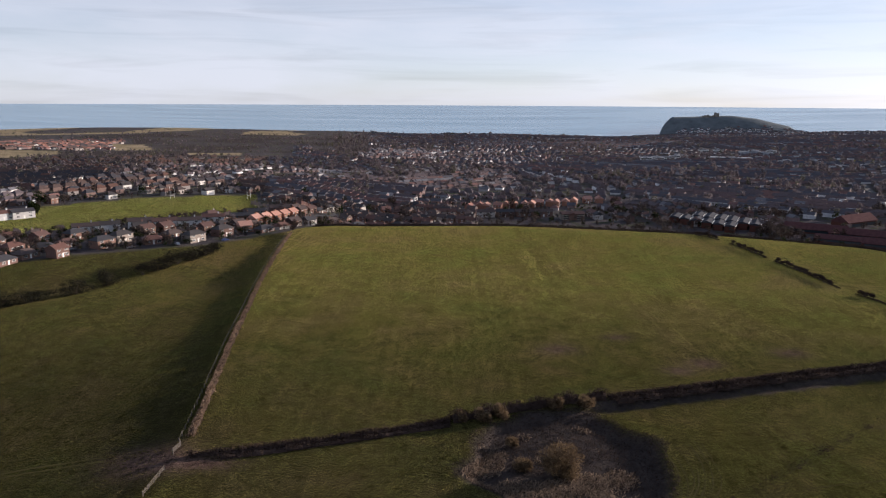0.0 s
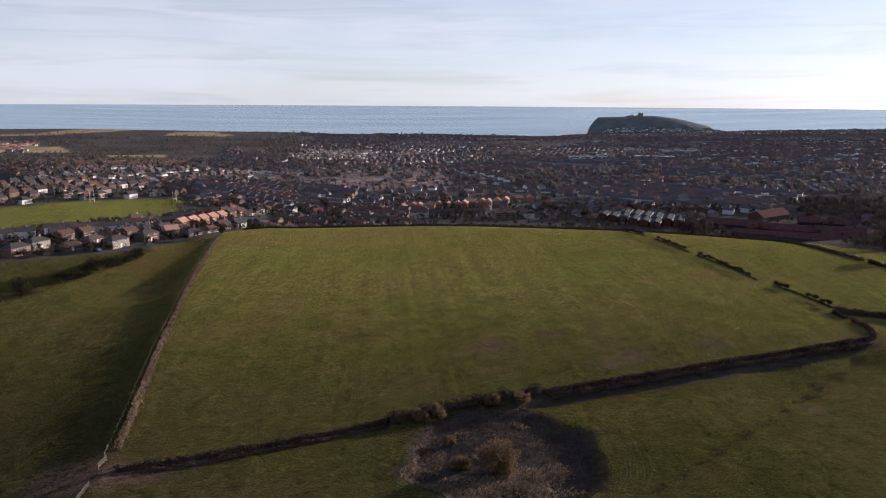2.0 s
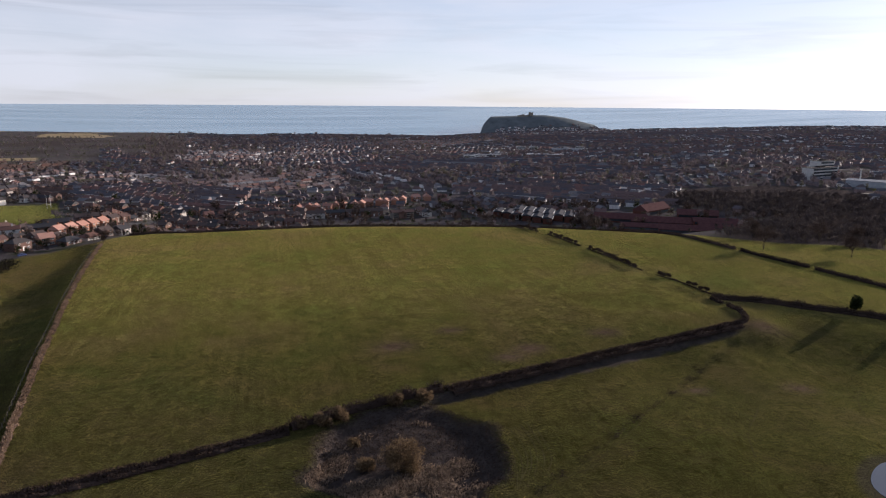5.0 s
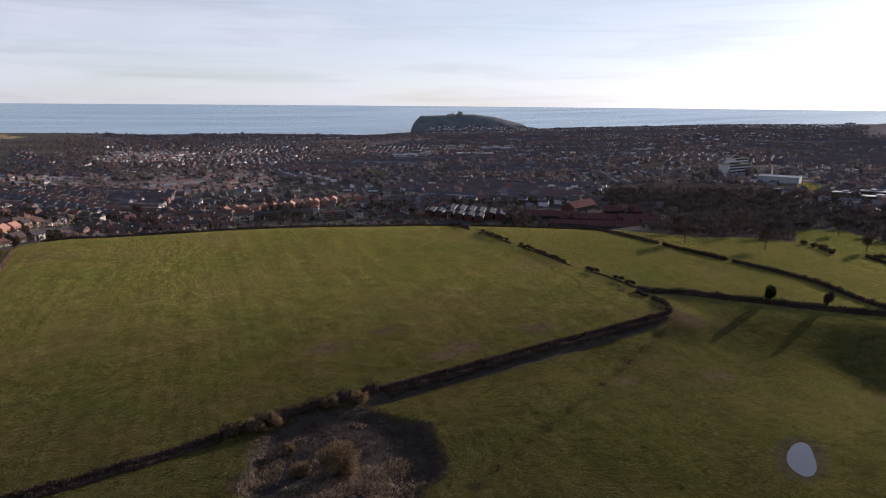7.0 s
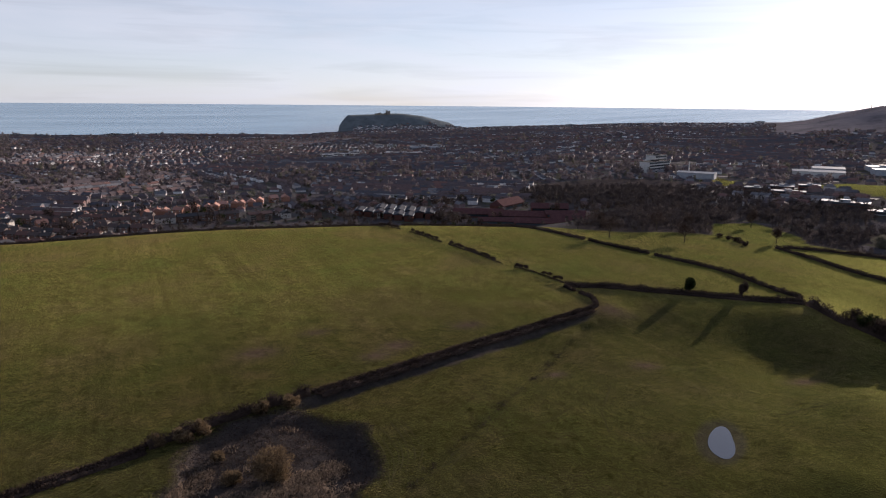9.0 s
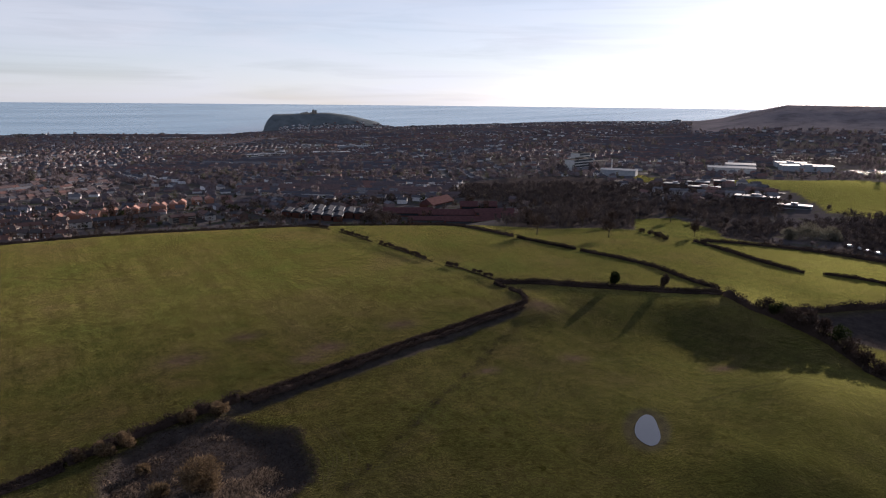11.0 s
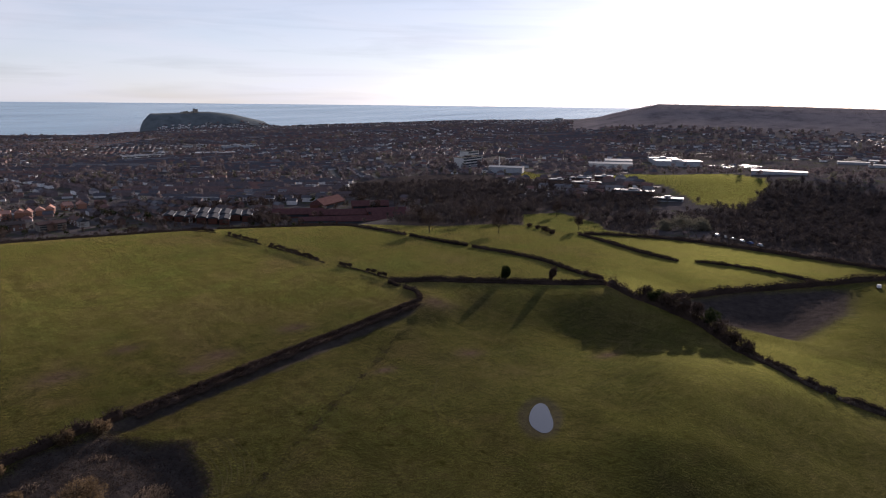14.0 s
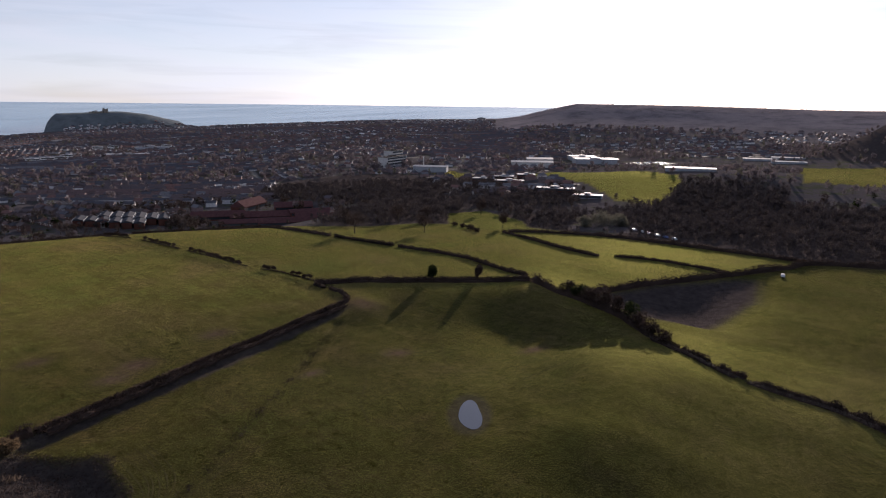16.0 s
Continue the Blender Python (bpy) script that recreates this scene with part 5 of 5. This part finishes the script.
# ---- the headland's castle, and the mast on the ridge ----
keep = thing("castle_keep", 1130, 2911, z=height(1130, 2911) - 1, label="ruined grey stone castle keep on the headland", category="castle")
bm = bmesh.new()
box(bm, -6, 6, -6, 6, 0, 15)
for sx, sy, h in ((-1, -1, 24), (1, -1, 22), (1, 1, 18), (-1, 1, 23)):
    box(bm, sx * 6 - 1.8, sx * 6 + 1.8, sy * 6 - 1.8, sy * 6 + 1.8, 0, h * 0.78)
part("tower", bm, STONE, keep)
for k in range(5):
    bm = bmesh.new()
    h = 5 + 2 * (k % 3)
    box(bm, -62 + k * 11, -53 + k * 11, -2, 2, -2, h)
    part("curtain_wall", bm, STONE, keep)
mast = thing("radio_mast", 2225, 1450, z=height(2225, 1450), label="thin grey radio mast on the wooded ridge", category="mast")
bulk("pole", *stick((0, 0, -1), (0, 0, 26), 1.2, 0.5, 5), [STONE], parent=mast)


# ---- the rest of the town: rows of houses along streets ----
def districts():
    rng = np.random.RandomState(5)
    seeds = []
    while len(seeds) < 95:
        r, a = rng.uniform(450, 3000) ** 1.0, math.radians(rng.uniform(-42, 84))
        p = (math.sin(a) * r, math.cos(a) * r)
        if all(math.hypot(p[0] - q[0], p[1] - q[1]) > 80 + r * 0.08 for q in seeds):
            seeds.append(p)
    s = np.array(seeds)
    return s, -np.degrees(np.arctan2(s[:, 0], s[:, 1])) + rng.choice([-70, -38, -28, -16, -6, 5, 14, 26, 40], 95)


SEEDS, TURNS = districts()


def shore_distance(x, y):
    a = np.degrees(np.arctan2(x, y))
    return np.interp(a, [-60, -33, -20, -8, 0, 14, 28, 40, 60], [2500, 2500, 2300, 2800, 2900, 2900, 3150, 3250, 2300]) - np.hypot(x, y)


def built_on(x, y, margin):
    """Where houses may stand."""
    r, a = np.hypot(x, y), np.degrees(np.arctan2(x, y))
    ok = ~((a > 57) & (RNG.uniform(size=r.shape) < 0.6)) & (r > field_limit(x, y) + margin) & (shore_distance(x, y) > 30) & (a > -43) & (a < 85)
    ok &= ~((a > 58) & (r < 1330)) & ~((a > 51) & (r > 2150)) & ~(np.hypot(x - 1490, y - 183) < 260) & ~((a > 37) & (r < 660)) & ~((a > 36) & (a < 60) & (r > 930) & (r < 1300) & (RNG.uniform(size=r.shape) < 0.5))
    ok &= ~((a > 3) & (r < 615)) & ~((a > 3) & (r < 740) & (RNG.uniform(size=r.shape) < 0.35))
    ok &= ~inside(x, y, SCHOOL) & ~inside(x, y, SCHOOL_WOOD) & ~((a < -8) & (r < 452)) & ~((a < -6) & (r > 1250) & ~((a < -24.5) & (r > 1560) & (r < 2000)) & ~((a > -12) & (r < 1700)))
    for corners in GREENS + CROPS:
        c = np.array(corners)
        m = c.mean(0)
        ok &= ~inside(x, y, [tuple(m + (p - m) * 1.08) for p in c])
    return ok


hx, hy, ht, hd, hr = [], [], [], [], []
rx, ry, rt = [], [], []
for k, ((cx, cy), turn) in enumerate(zip(SEEDS, TURNS)):
    reach = 90 + math.hypot(cx, cy) * 0.16
    c, s = math.cos(radians(turn)), math.sin(radians(turn))
    pitch = RNG.uniform(40, 54)
    terraced = k % 2 == 0
    step = 9.5 if terraced else RNG.uniform(12.5, 16)
    u = np.arange(-reach, reach, step)
    for row_i in range(int(-reach / pitch), int(reach / pitch) + 1):
        bend = RNG.uniform(-0.0012, 0.0012)
        for side_k in (-1, 0, 1):
            v = row_i * pitch + side_k * 12.5 + bend * u * u
            x = cx + u * c - v * s
            y = cy + u * s + v * c
            own = np.argmin((x[:, None] - SEEDS[:, 0]) ** 2 + (y[:, None] - SEEDS[:, 1]) ** 2, 1) == k
            ok = own & built_on(x, y, 16)
            if side_k == 0:
                rx.append(x[ok]), ry.append(y[ok]), rt.append(np.full(ok.sum(), turn))
            else:
                ok &= RNG.uniform(size=len(u)) > (0.05 if terraced else 0.34) + 0.66 * wooded(x, y)
                n = int(ok.sum())
                hx.append(x[ok] + RNG.uniform(-1, 1, n) * (not terraced)), hy.append(y[ok] + RNG.uniform(-1, 1, n) * (not terraced))
                ht.append(turn + RNG.uniform(-4, 4, n) * (not terraced) + np.where(side_k > 0, 180, 0)), hd.append(np.full(n, k)), hr.append(np.full(n, k * 977 + row_i * 31 + side_k * 7))
hx, hy, ht, hd, hr = (np.concatenate(q) for q in (hx, hy, ht, hd, hr))
spots = np.array(HOUSE_SPOTS)
free = np.min(np.hypot(hx[:, None] - spots[:, 0], hy[:, None] - spots[:, 1]), 1) > 13
hx, hy, ht, hd, hr = hx[free], hy[free], ht[free], hd[free], hr[free]
order = np.argsort(np.hypot(hx, hy))
hx, hy, ht, hd, hr = hx[order], hy[order], ht[order], hd[order], hr[order]
# the nearest are houses of their own
NEAR = 170
for i in range(NEAR):
    style = ("gabled", "gabled", "bungalow", "semi", "bungalow", "gabled")[int(hd[i] * 7 + i // 9) % 6]
    house(style, float(hx[i]), float(hy[i]), float(ht[i]))
hx, hy, ht, hd, hr = hx[NEAR:], hy[NEAR:], ht[NEAR:], hd[NEAR:], hr[NEAR:]


def far_houses(x, y, turn, low, joined_up=False):
    """Arrays for many plain houses: walls, roof, chimney."""
    n = len(x)
    w, d = RNG.uniform(7.5, 11.5, n), RNG.uniform(6, 7.4, n)
    e = np.where(low, 2.3, 3.9) + RNG.uniform(-0.3, 0.4, n)
    rise = RNG.uniform(2.0, 3.0, n)
    hip = np.where(RNG.uniform(size=n) < 0.65, d * 0.45, 0.0)
    w, hip, rise = np.where(joined_up, 9.4, w), np.where(joined_up, 0.0, hip), np.where(joined_up, 2.2, rise)
    z = terrain(x, y)
    c, s = np.cos(np.radians(turn)), np.sin(np.radians(turn))

    def place(u, v, h):
        return np.stack([x + u * c - v * s, y + u * s + v * c, z + h], -1)

    a, b = w / 2, d / 2
    q, p = a + 0.35, b + 0.4
    wall = [place(sx * a, sy * b, hh) for hh in (-1.5 + 0 * e, e) for sx, sy in ((-1, -1), (1, -1), (1, 1), (-1, 1))]
    roof = [place(sx * q, sy * p, e - 0.15) for sx, sy in ((-1, -1), (1, -1), (1, 1), (-1, 1))] + [place(-q + hip, 0 * e, e + rise), place(q - hip, 0 * e, e + rise)]
    k = w * 0.2
    stack = [place(k + sx * 0.4, sy * 0.32, e + rise + hh) for hh in (-1.2, 0.6) for sx, sy in ((-1, -1), (1, -1), (1, 1), (-1, 1))]
    sides = [f for i in range(4) for f in ((i, (i + 1) % 4, 4 + (i + 1) % 4), (i, 4 + (i + 1) % 4, 4 + i))]
    f = sides + [(8 + i, 8 + j, 8 + m) for i, j, m in ((0, 1, 5), (0, 5, 4), (2, 3, 4), (2, 4, 5), (1, 2, 5), (3, 0, 4))] + [(14 + i, 14 + j, 14 + m) for i, j, m in sides] + [(18, 19, 20), (18, 20, 21)]
    idx = [0] * 8 + [1] * 6 + [2] * 10
    v = np.stack(wall + roof + stack, 1)
    m = v.shape[1]
    faces = (np.array(f)[None] + (np.arange(n) * m)[:, None, None]).reshape(-1, 3)
    return v.reshape(-1, 3), faces, np.tile(idx, n)


def toned(ob, row_of):
    """Gives each house a tone: most of a row alike, some apart."""
    rng = np.random.RandomState(8)
    shared = (np.abs(np.sin(row_of * 12.9898)) * 43758.5453) % 1.0
    tone = np.where(rng.uniform(size=len(row_of)) < 0.62, shared, rng.uniform(size=len(row_of)))
    per = len(ob.data.polygons) // len(row_of)
    ob.data.attributes.new("tone", "FLOAT", "FACE").data.foreach_set("value", np.repeat(tone, per).astype(np.float32))
    return ob


h_az, h_r = np.degrees(np.arctan2(hx, hy)), np.hypot(hx, hy)
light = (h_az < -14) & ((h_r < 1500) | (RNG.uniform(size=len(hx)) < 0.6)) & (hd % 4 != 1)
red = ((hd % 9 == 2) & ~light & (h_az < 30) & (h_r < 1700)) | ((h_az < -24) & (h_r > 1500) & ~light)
for sel, wall_mat, roof_mat, lab in ((~light & ~red, FAR_WALL, FAR_ROOF, "rows of distant brick and rendered houses with tiled roofs"), (light, PALE_WALLS, DIM_BROWN_ROOF, "rows of distant houses with pale rendered walls"), (red, FAR_WALL, RED_ROOFS, "rows of distant houses under orange-red tile roofs")):
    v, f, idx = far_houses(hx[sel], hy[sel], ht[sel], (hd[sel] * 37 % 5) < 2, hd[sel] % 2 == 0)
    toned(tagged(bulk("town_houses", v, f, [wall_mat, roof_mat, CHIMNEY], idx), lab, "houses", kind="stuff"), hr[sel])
# old-town houses on the slopes of the headland and the south cliff
n = 1300
a = np.radians(np.concatenate([RNG.uniform(18.5, 26.5, 420), RNG.uniform(27, 50, 880)]))
r = np.concatenate([RNG.uniform(2850, 3015, 420), RNG.uniform(2760, 3150, 880)])
v, f, idx = far_houses(np.sin(a) * r, np.cos(a) * r, RNG.uniform(0, 180, n), np.zeros(n, bool))
toned(tagged(bulk("harbour_houses", v, f, [WHITE_WALLS, FAR_ROOF, CHIMNEY], idx), "pale distant houses crowded below the castle headland", "houses", kind="stuff"), np.arange(n))

# streets
rx, ry, rt = (np.concatenate(q) for q in (rx, ry, rt))
near = np.hypot(rx, ry) < 1500
rx, ry, rt = rx[near], ry[near], rt[near]
c, s = np.cos(np.radians(rt)), np.sin(np.radians(rt))
corners = []
for u, w in ((-8.2, -3.2), (8.2, -3.2), (8.2, 3.2), (-8.2, 3.2)):
    x, y = rx + u * c - w * s, ry + u * s + w * c
    corners.append(np.stack([x, y, terrain(x, y) + 0.25], -1))
v = np.stack(corners, 1).reshape(-1, 3)
tagged(bulk("road", v, np.arange(len(v)).reshape(-1, 4), [TARMAC]), "grey tarmac residential streets between the houses", "road", kind="structure")

# ---- town trees and woods ----


def forest(name, x, y, tall, variants, materials, label):
    """Many trees from a few patterns, in one mesh of kind stuff."""
    vs, fs, ms, base = [], [], [], 0
    z = terrain(x, y)
    pick = RNG.randint(0, len(variants), len(x))
    for k, (v, f, m) in enumerate(variants):
        sel = pick == k
        n = int(sel.sum())
        if not n:
            continue
        t = RNG.uniform(0, 6.28, n)
        c, s = np.cos(t), np.sin(t)
        h = tall[sel]
        w = h * RNG.uniform(0.85, 1.2, n)
        px = v[None, :, 0] * w[:, None]
        py = v[None, :, 1] * w[:, None]
        q = np.stack([px * c[:, None] - py * s[:, None] + x[sel][:, None], px * s[:, None] + py * c[:, None] + y[sel][:, None], v[None, :, 2] * h[:, None] + z[sel][:, None]], -1)
        fs.append((f[None] + (np.arange(n) * len(v))[:, None, None]).reshape(-1, 3) + base)
        ms.append(np.tile(m, n))
        vs.append(q.reshape(-1, 3))
        base += n * len(v)
    return tagged(bulk(name, np.concatenate(vs), np.concatenate(fs), materials, np.concatenate(ms), soft=True), label, "trees", kind="stuff")


def pattern(seed, leaves, sliver, material_index, low=0.3):
    rng = np.random.RandomState(seed)
    wood = [stick((0, 0, -0.03), (0, 0, 0.45), 0.022, 0.014, 3)]
    for i in range(3 if leaves > 60 else 1):
        k = i * 2.09 + rng.uniform(-0.4, 0.4)
        wood.append(stick((0, 0, 0.3), (math.cos(k) * 0.25, math.sin(k) * 0.25, 0.8), 0.011, 0.004, 3))
    wv, wf = joined(wood)
    c, d = crown_points(leaves, (0.36, 0.36, 0.40), 8, rng)
    c[:, 2] += low + 0.33
    cv, cf = slivers(c, sliver[0], sliver[1], d * 0.8 + (0, 0, 0.3), rng)
    return np.concatenate([wv, cv]), np.concatenate([wf, cf + len(wv)]), np.concatenate([np.zeros(len(wf), int), np.full(len(cf), material_index)])


def scatter(n, r0, r1, power, a0=-42, a1=84):
    u = RNG.uniform(size=n)
    r = (r0 ** power + u * (r1 ** power - r0 ** power)) ** (1 / power)
    a = np.radians(RNG.uniform(a0, a1, n))
    return np.sin(a) * r, np.cos(a) * r


TREE_MATS = [BARK, TWIG_BROWN, TWIG_TAN, EVERGREEN, TWIG_DARK, TWIG_HAZY, TWIG_GREY, TWIG_OLIVE, WOOD_TWIG, GARDEN_TWIG]
NEAR_TREES = [pattern(300 + i, 150, (0.13, 0.05), (6, 4, 9, 4, 9)[i], 0.2) for i in range(5)] + [pattern(310, 110, (0.13, 0.08), 3, 0.12)]
FAR_TREES = [pattern(320 + i, 108, (0.14, 0.09), (6, 1, 1, 7, 6, 1, 1)[i], 0.1) for i in range(7)]
DARK_TREES = [pattern(330 + i, 36, (0.22, 0.14), (7, 6, 1, 7)[i], 0.1) for i in range(4)]
STREET_TREES = [pattern(360 + i, 46, (0.17, 0.1), (9, 6, 9, 7)[i], 0.12) for i in range(4)]
WOOD_TREES = [pattern(350 + i, 96, (0.11, 0.06), (8, 8, 8, 9, 8)[i], 0.2) for i in range(5)]
# woods within 800 m
x, y = scatter(27000, 405, 820, 1.6)
keep_ = RNG.uniform(size=len(x)) < wooded(x, y) ** 1.2 * 0.8
x, y = x[keep_], y[keep_]
edge = np.maximum(smooth(4, 60, np.hypot(x, y) - field_limit(x, y)), 0.75 * (np.degrees(np.arctan2(x, y)) < 52))
forest("woodland", x, y, RNG.uniform(5, 10, len(x)) * (0.4 + 0.6 * edge), WOOD_TREES, TREE_MATS, "dense bare brown woodland on the hillside")
# garden trees in the near town
x, y = scatter(12000, 405, 1150, 1.5)
ok = (np.hypot(x, y) > field_limit(x, y) + 9) & ~near_green(x, y) & (wooded(x, y) < 0.3) & (RNG.uniform(size=len(x)) < (0.04 + 0.7 * smooth(0.15, 0.6, waves(x, y, 150, 95) + 0.9 * waves(x, y, 48, 96))) * np.where((x < -0.16 * y) & (np.hypot(x, y) > 640), 0.75, 1))
x, y = x[ok], y[ok]
far = np.hypot(x, y) > 720
forest("park_trees", x[far], y[far], RNG.uniform(6, 13, int(far.sum())), FAR_TREES, TREE_MATS, "bare brown trees among the houses")
x, y = x[~far], y[~far]
forest("garden_trees", x, y, RNG.uniform(4, 9, len(x)) + 8 * RNG.uniform(0, 1, len(x)) ** 3 * (np.hypot(x, y) > 560), NEAR_TREES, TREE_MATS, "bare garden trees among the nearest houses")
n = 210
u = RNG.uniform(0, 1, n)
x, y = np.interp(u, [0, 0.25, 0.6, 1], [-352, -338, -290, -172]) + RNG.uniform(-9, 1, n), np.interp(u, [0, 0.25, 0.6, 1], [490, 552, 600, 672]) + RNG.uniform(-2, 9, n)
ok = (waves(x, y, 60, 52) + RNG.uniform(-0.5, 0.5, n) > 0.0) & ~near_green(x, y)
x, y = x[ok], y[ok]
forest("pitch_trees", x, y, RNG.uniform(3, 7.5, len(x)), NEAR_TREES[1:], TREE_MATS, "dark trees and shrubs along the edge of the playing field")
x, y = scatter(1250, 405, 560, 1.5, -36, -8)
ok = (np.hypot(x, y) > field_limit(x, y) + 6) & ~near_green(x, y)
x, y = x[ok], y[ok]
forest("garden_shrubs", x, y, RNG.uniform(2.5, 6, len(x)), NEAR_TREES[2:3] + NEAR_TREES[4:], TREE_MATS, "dark shrubs and small trees in the gardens")
x, y = scatter(640, 530, 760, 1.5, -7, 36)
ok = (np.hypot(x, y) > field_limit(x, y) + 6) & ~near_green(x, y) & ~inside(x, y, SCHOOL)
x, y = x[ok], y[ok]
forest("brow_trees", x, y, RNG.uniform(3, 7.5, len(x)), NEAR_TREES, TREE_MATS, "bare trees and shrubs in the gardens below the brow")
n = 420
u, k = np.sqrt(RNG.uniform(0, 1, n)), RNG.uniform(0, math.tau, n)
spot = RNG.randint(0, 3, n)
x = np.array([272, 262, 330])[spot] + u * np.cos(k) * np.array([20, 26, 55])[spot]
y = np.array([545, 640, 655])[spot] + u * np.sin(k) * np.array([26, 22, 24])[spot]
ok = (np.hypot(x, y) > field_limit(x, y) + 6) & ~inside(x, y, SCHOOL)
x, y = x[ok], y[ok]
forest("school_thicket", x, y, RNG.uniform(3, 8, len(x)), NEAR_TREES[:5], TREE_MATS, "brown bare thicket of small trees round the school")
x, y = scatter(1700, 560, 1280, 1.5, -36, -5)
ok = (np.hypot(x, y) > field_limit(x, y) + 9) & ~near_green(x, y) & ~on_crop(x, y)
x, y = x[ok], y[ok]
forest("street_trees", x, y, RNG.uniform(4, 8.5, len(x)), STREET_TREES, TREE_MATS, "dark bare street and garden trees between the rows of houses")
# far trees
x, y = scatter(18500, 900, 2900, 1.35)
r, az = np.hypot(x, y), np.degrees(np.arctan2(x, y))
clump = smooth(0.22, 0.4, waves(x, y, 200, 97) + 0.6 * waves(x, y, 70, 98)) * np.where(az < -9, 0.45, 1)
ok = ~((az > 51) & (r > 2150)) & ~((az < -14) & (r < 1250) & (RNG.uniform(size=len(x)) < 0.6)) & (RNG.uniform(size=len(x)) < 0.02 + 0.85 * clump + 0.7 * wooded(x, y)) & ~near_green(x, y) & ~on_crop(x, y) & (terrain(x, y) > 3) & ~((az > 12) & (r > 2650))
dark = (az < -9) & (r > 1250)
forest("town_trees", x[ok & ~dark], y[ok & ~dark], RNG.uniform(8, 16, int((ok & ~dark).sum())), FAR_TREES, TREE_MATS, "bare brown trees scattered through the distant town")
forest("coastal_wood", x[ok & dark], y[ok & dark], RNG.uniform(5, 10, int((ok & dark).sum())), DARK_TREES, TREE_MATS, "dark woods on the slopes above the coast")
# scrub in the haze-paled twig tone
RIDGE_TREES = [pattern(340 + i, 14, (0.4, 0.3), 5, 0.05) for i in range(3)]
x, y = scatter(1300, 2480, 2850, 1.5, 52, 84)
forest("ridge_wood", x, y, RNG.uniform(2.5, 4.5, len(x)), RIDGE_TREES, TREE_MATS, "pale bare scrub covering the long ridge")
tree(-303, 509, 12, 5, EVERGREEN, "large dark evergreen tree beside the playing field", 95, name="holm_oak", leaves=2200, sliver=(1.0, 0.5), low=0.12)


# ---- rugby posts ----
def rugby_posts(x, y, turn):
    ob = thing("rugby_posts", x, y, turn=turn, label="tall white rugby goal posts on the playing field", category="goal posts", group="goal posts")
    for k in (-2.8, 2.8):
        bulk("upright", *stick((k, 0, -0.2), (k, 0, 11), 0.12, 0.09, 6), [WHITE], parent=ob)
    bulk("crossbar", *stick((-2.8, 0, 3), (2.8, 0, 3), 0.09, 0.09, 6), [WHITE], parent=ob)


rugby_posts(-238, 606, 75)
rugby_posts(-177, 629, 75)


# ---- parked cars ----
def build_car():
    ob = new("car")
    bm = bmesh.new()
    prof = [(-2.1, 0.3), (-2.15, 0.75), (-1.9, 0.95), (-1.3, 1.0), (-0.7, 1.45), (0.9, 1.45), (1.55, 1.0), (2.1, 0.85), (2.15, 0.3)]
    a, b = [bm.verts.new((x, -0.85, z)) for x, z in prof], [bm.verts.new((x, 0.85, z)) for x, z in prof]
    bm.faces.new(a)
    bm.faces.new(b[::-1])
    for i in range(len(prof)):
        j = (i + 1) % len(prof)
        bm.faces.new((a[j], a[i], b[i], b[j]))
    bmesh.ops.bevel(bm, geom=bm.edges[:], offset=0.07, affect="EDGES")
    part("body", bm, CAR_PAINT, ob)
    for sy in (-1, 1):
        bm = bmesh.new()
        v = [bm.verts.new((x, sy * 0.865, z)) for x, z in ((-1.15, 1.02), (-0.65, 1.38), (0.85, 1.38), (1.35, 1.02))]
        bm.faces.new(v)
        part("side_window", bm, PANE, ob)
    for x in (-1.3, 1.3):
        for y in (-0.8, 0.8):
            bm = bmesh.new()
            bmesh.ops.create_cone(bm, cap_ends=True, segments=12, radius1=0.32, radius2=0.32, depth=0.22, matrix=Matrix.Translation((x, y, 0.32)) @ Matrix.Rotation(math.pi / 2, 4, "X"))
            part("wheel", bm, RUBBER, ob)
    return ob


def car_at(x, y, turn, label):
    global FIRST_CAR
    z = height(x, y) + 0.05
    if FIRST_CAR is None:
        FIRST_CAR = build_car()
        FIRST_CAR.matrix_basis = pose(x, y, z, 0, 0, turn)
        ob = FIRST_CAR
    else:
        ob = copy_thing(FIRST_CAR, pose(x, y, z, 0, 0, turn))
    return tagged(ob, label, "car", "parked cars")


FIRST_CAR = None
for x, y, turn in ((-172, 374, 40), (-128, 400, 40), (-150, 384, -50), (-98, 447, 30), (-198, 362, 45)):
    car_at(x, y, turn, "parked car on a drive beside the houses")
car_at(340.2, 99.1, 20, "pale car parked on the farm track")
for i in range(14):
    for j in range(6):
        if RNG.uniform() < 0.8:
            car_at(1000 + i * 5.5 + j * 4, 510 + j * 9 - i * 1.2, float(-60 + RNG.uniform(-3, 3)), "parked car in the superstore car park")
for i in range(6):
    car_at(418 - i * 3.4, 217 - i * 7.2, 65, "parked car in a line along the wood-side lane")
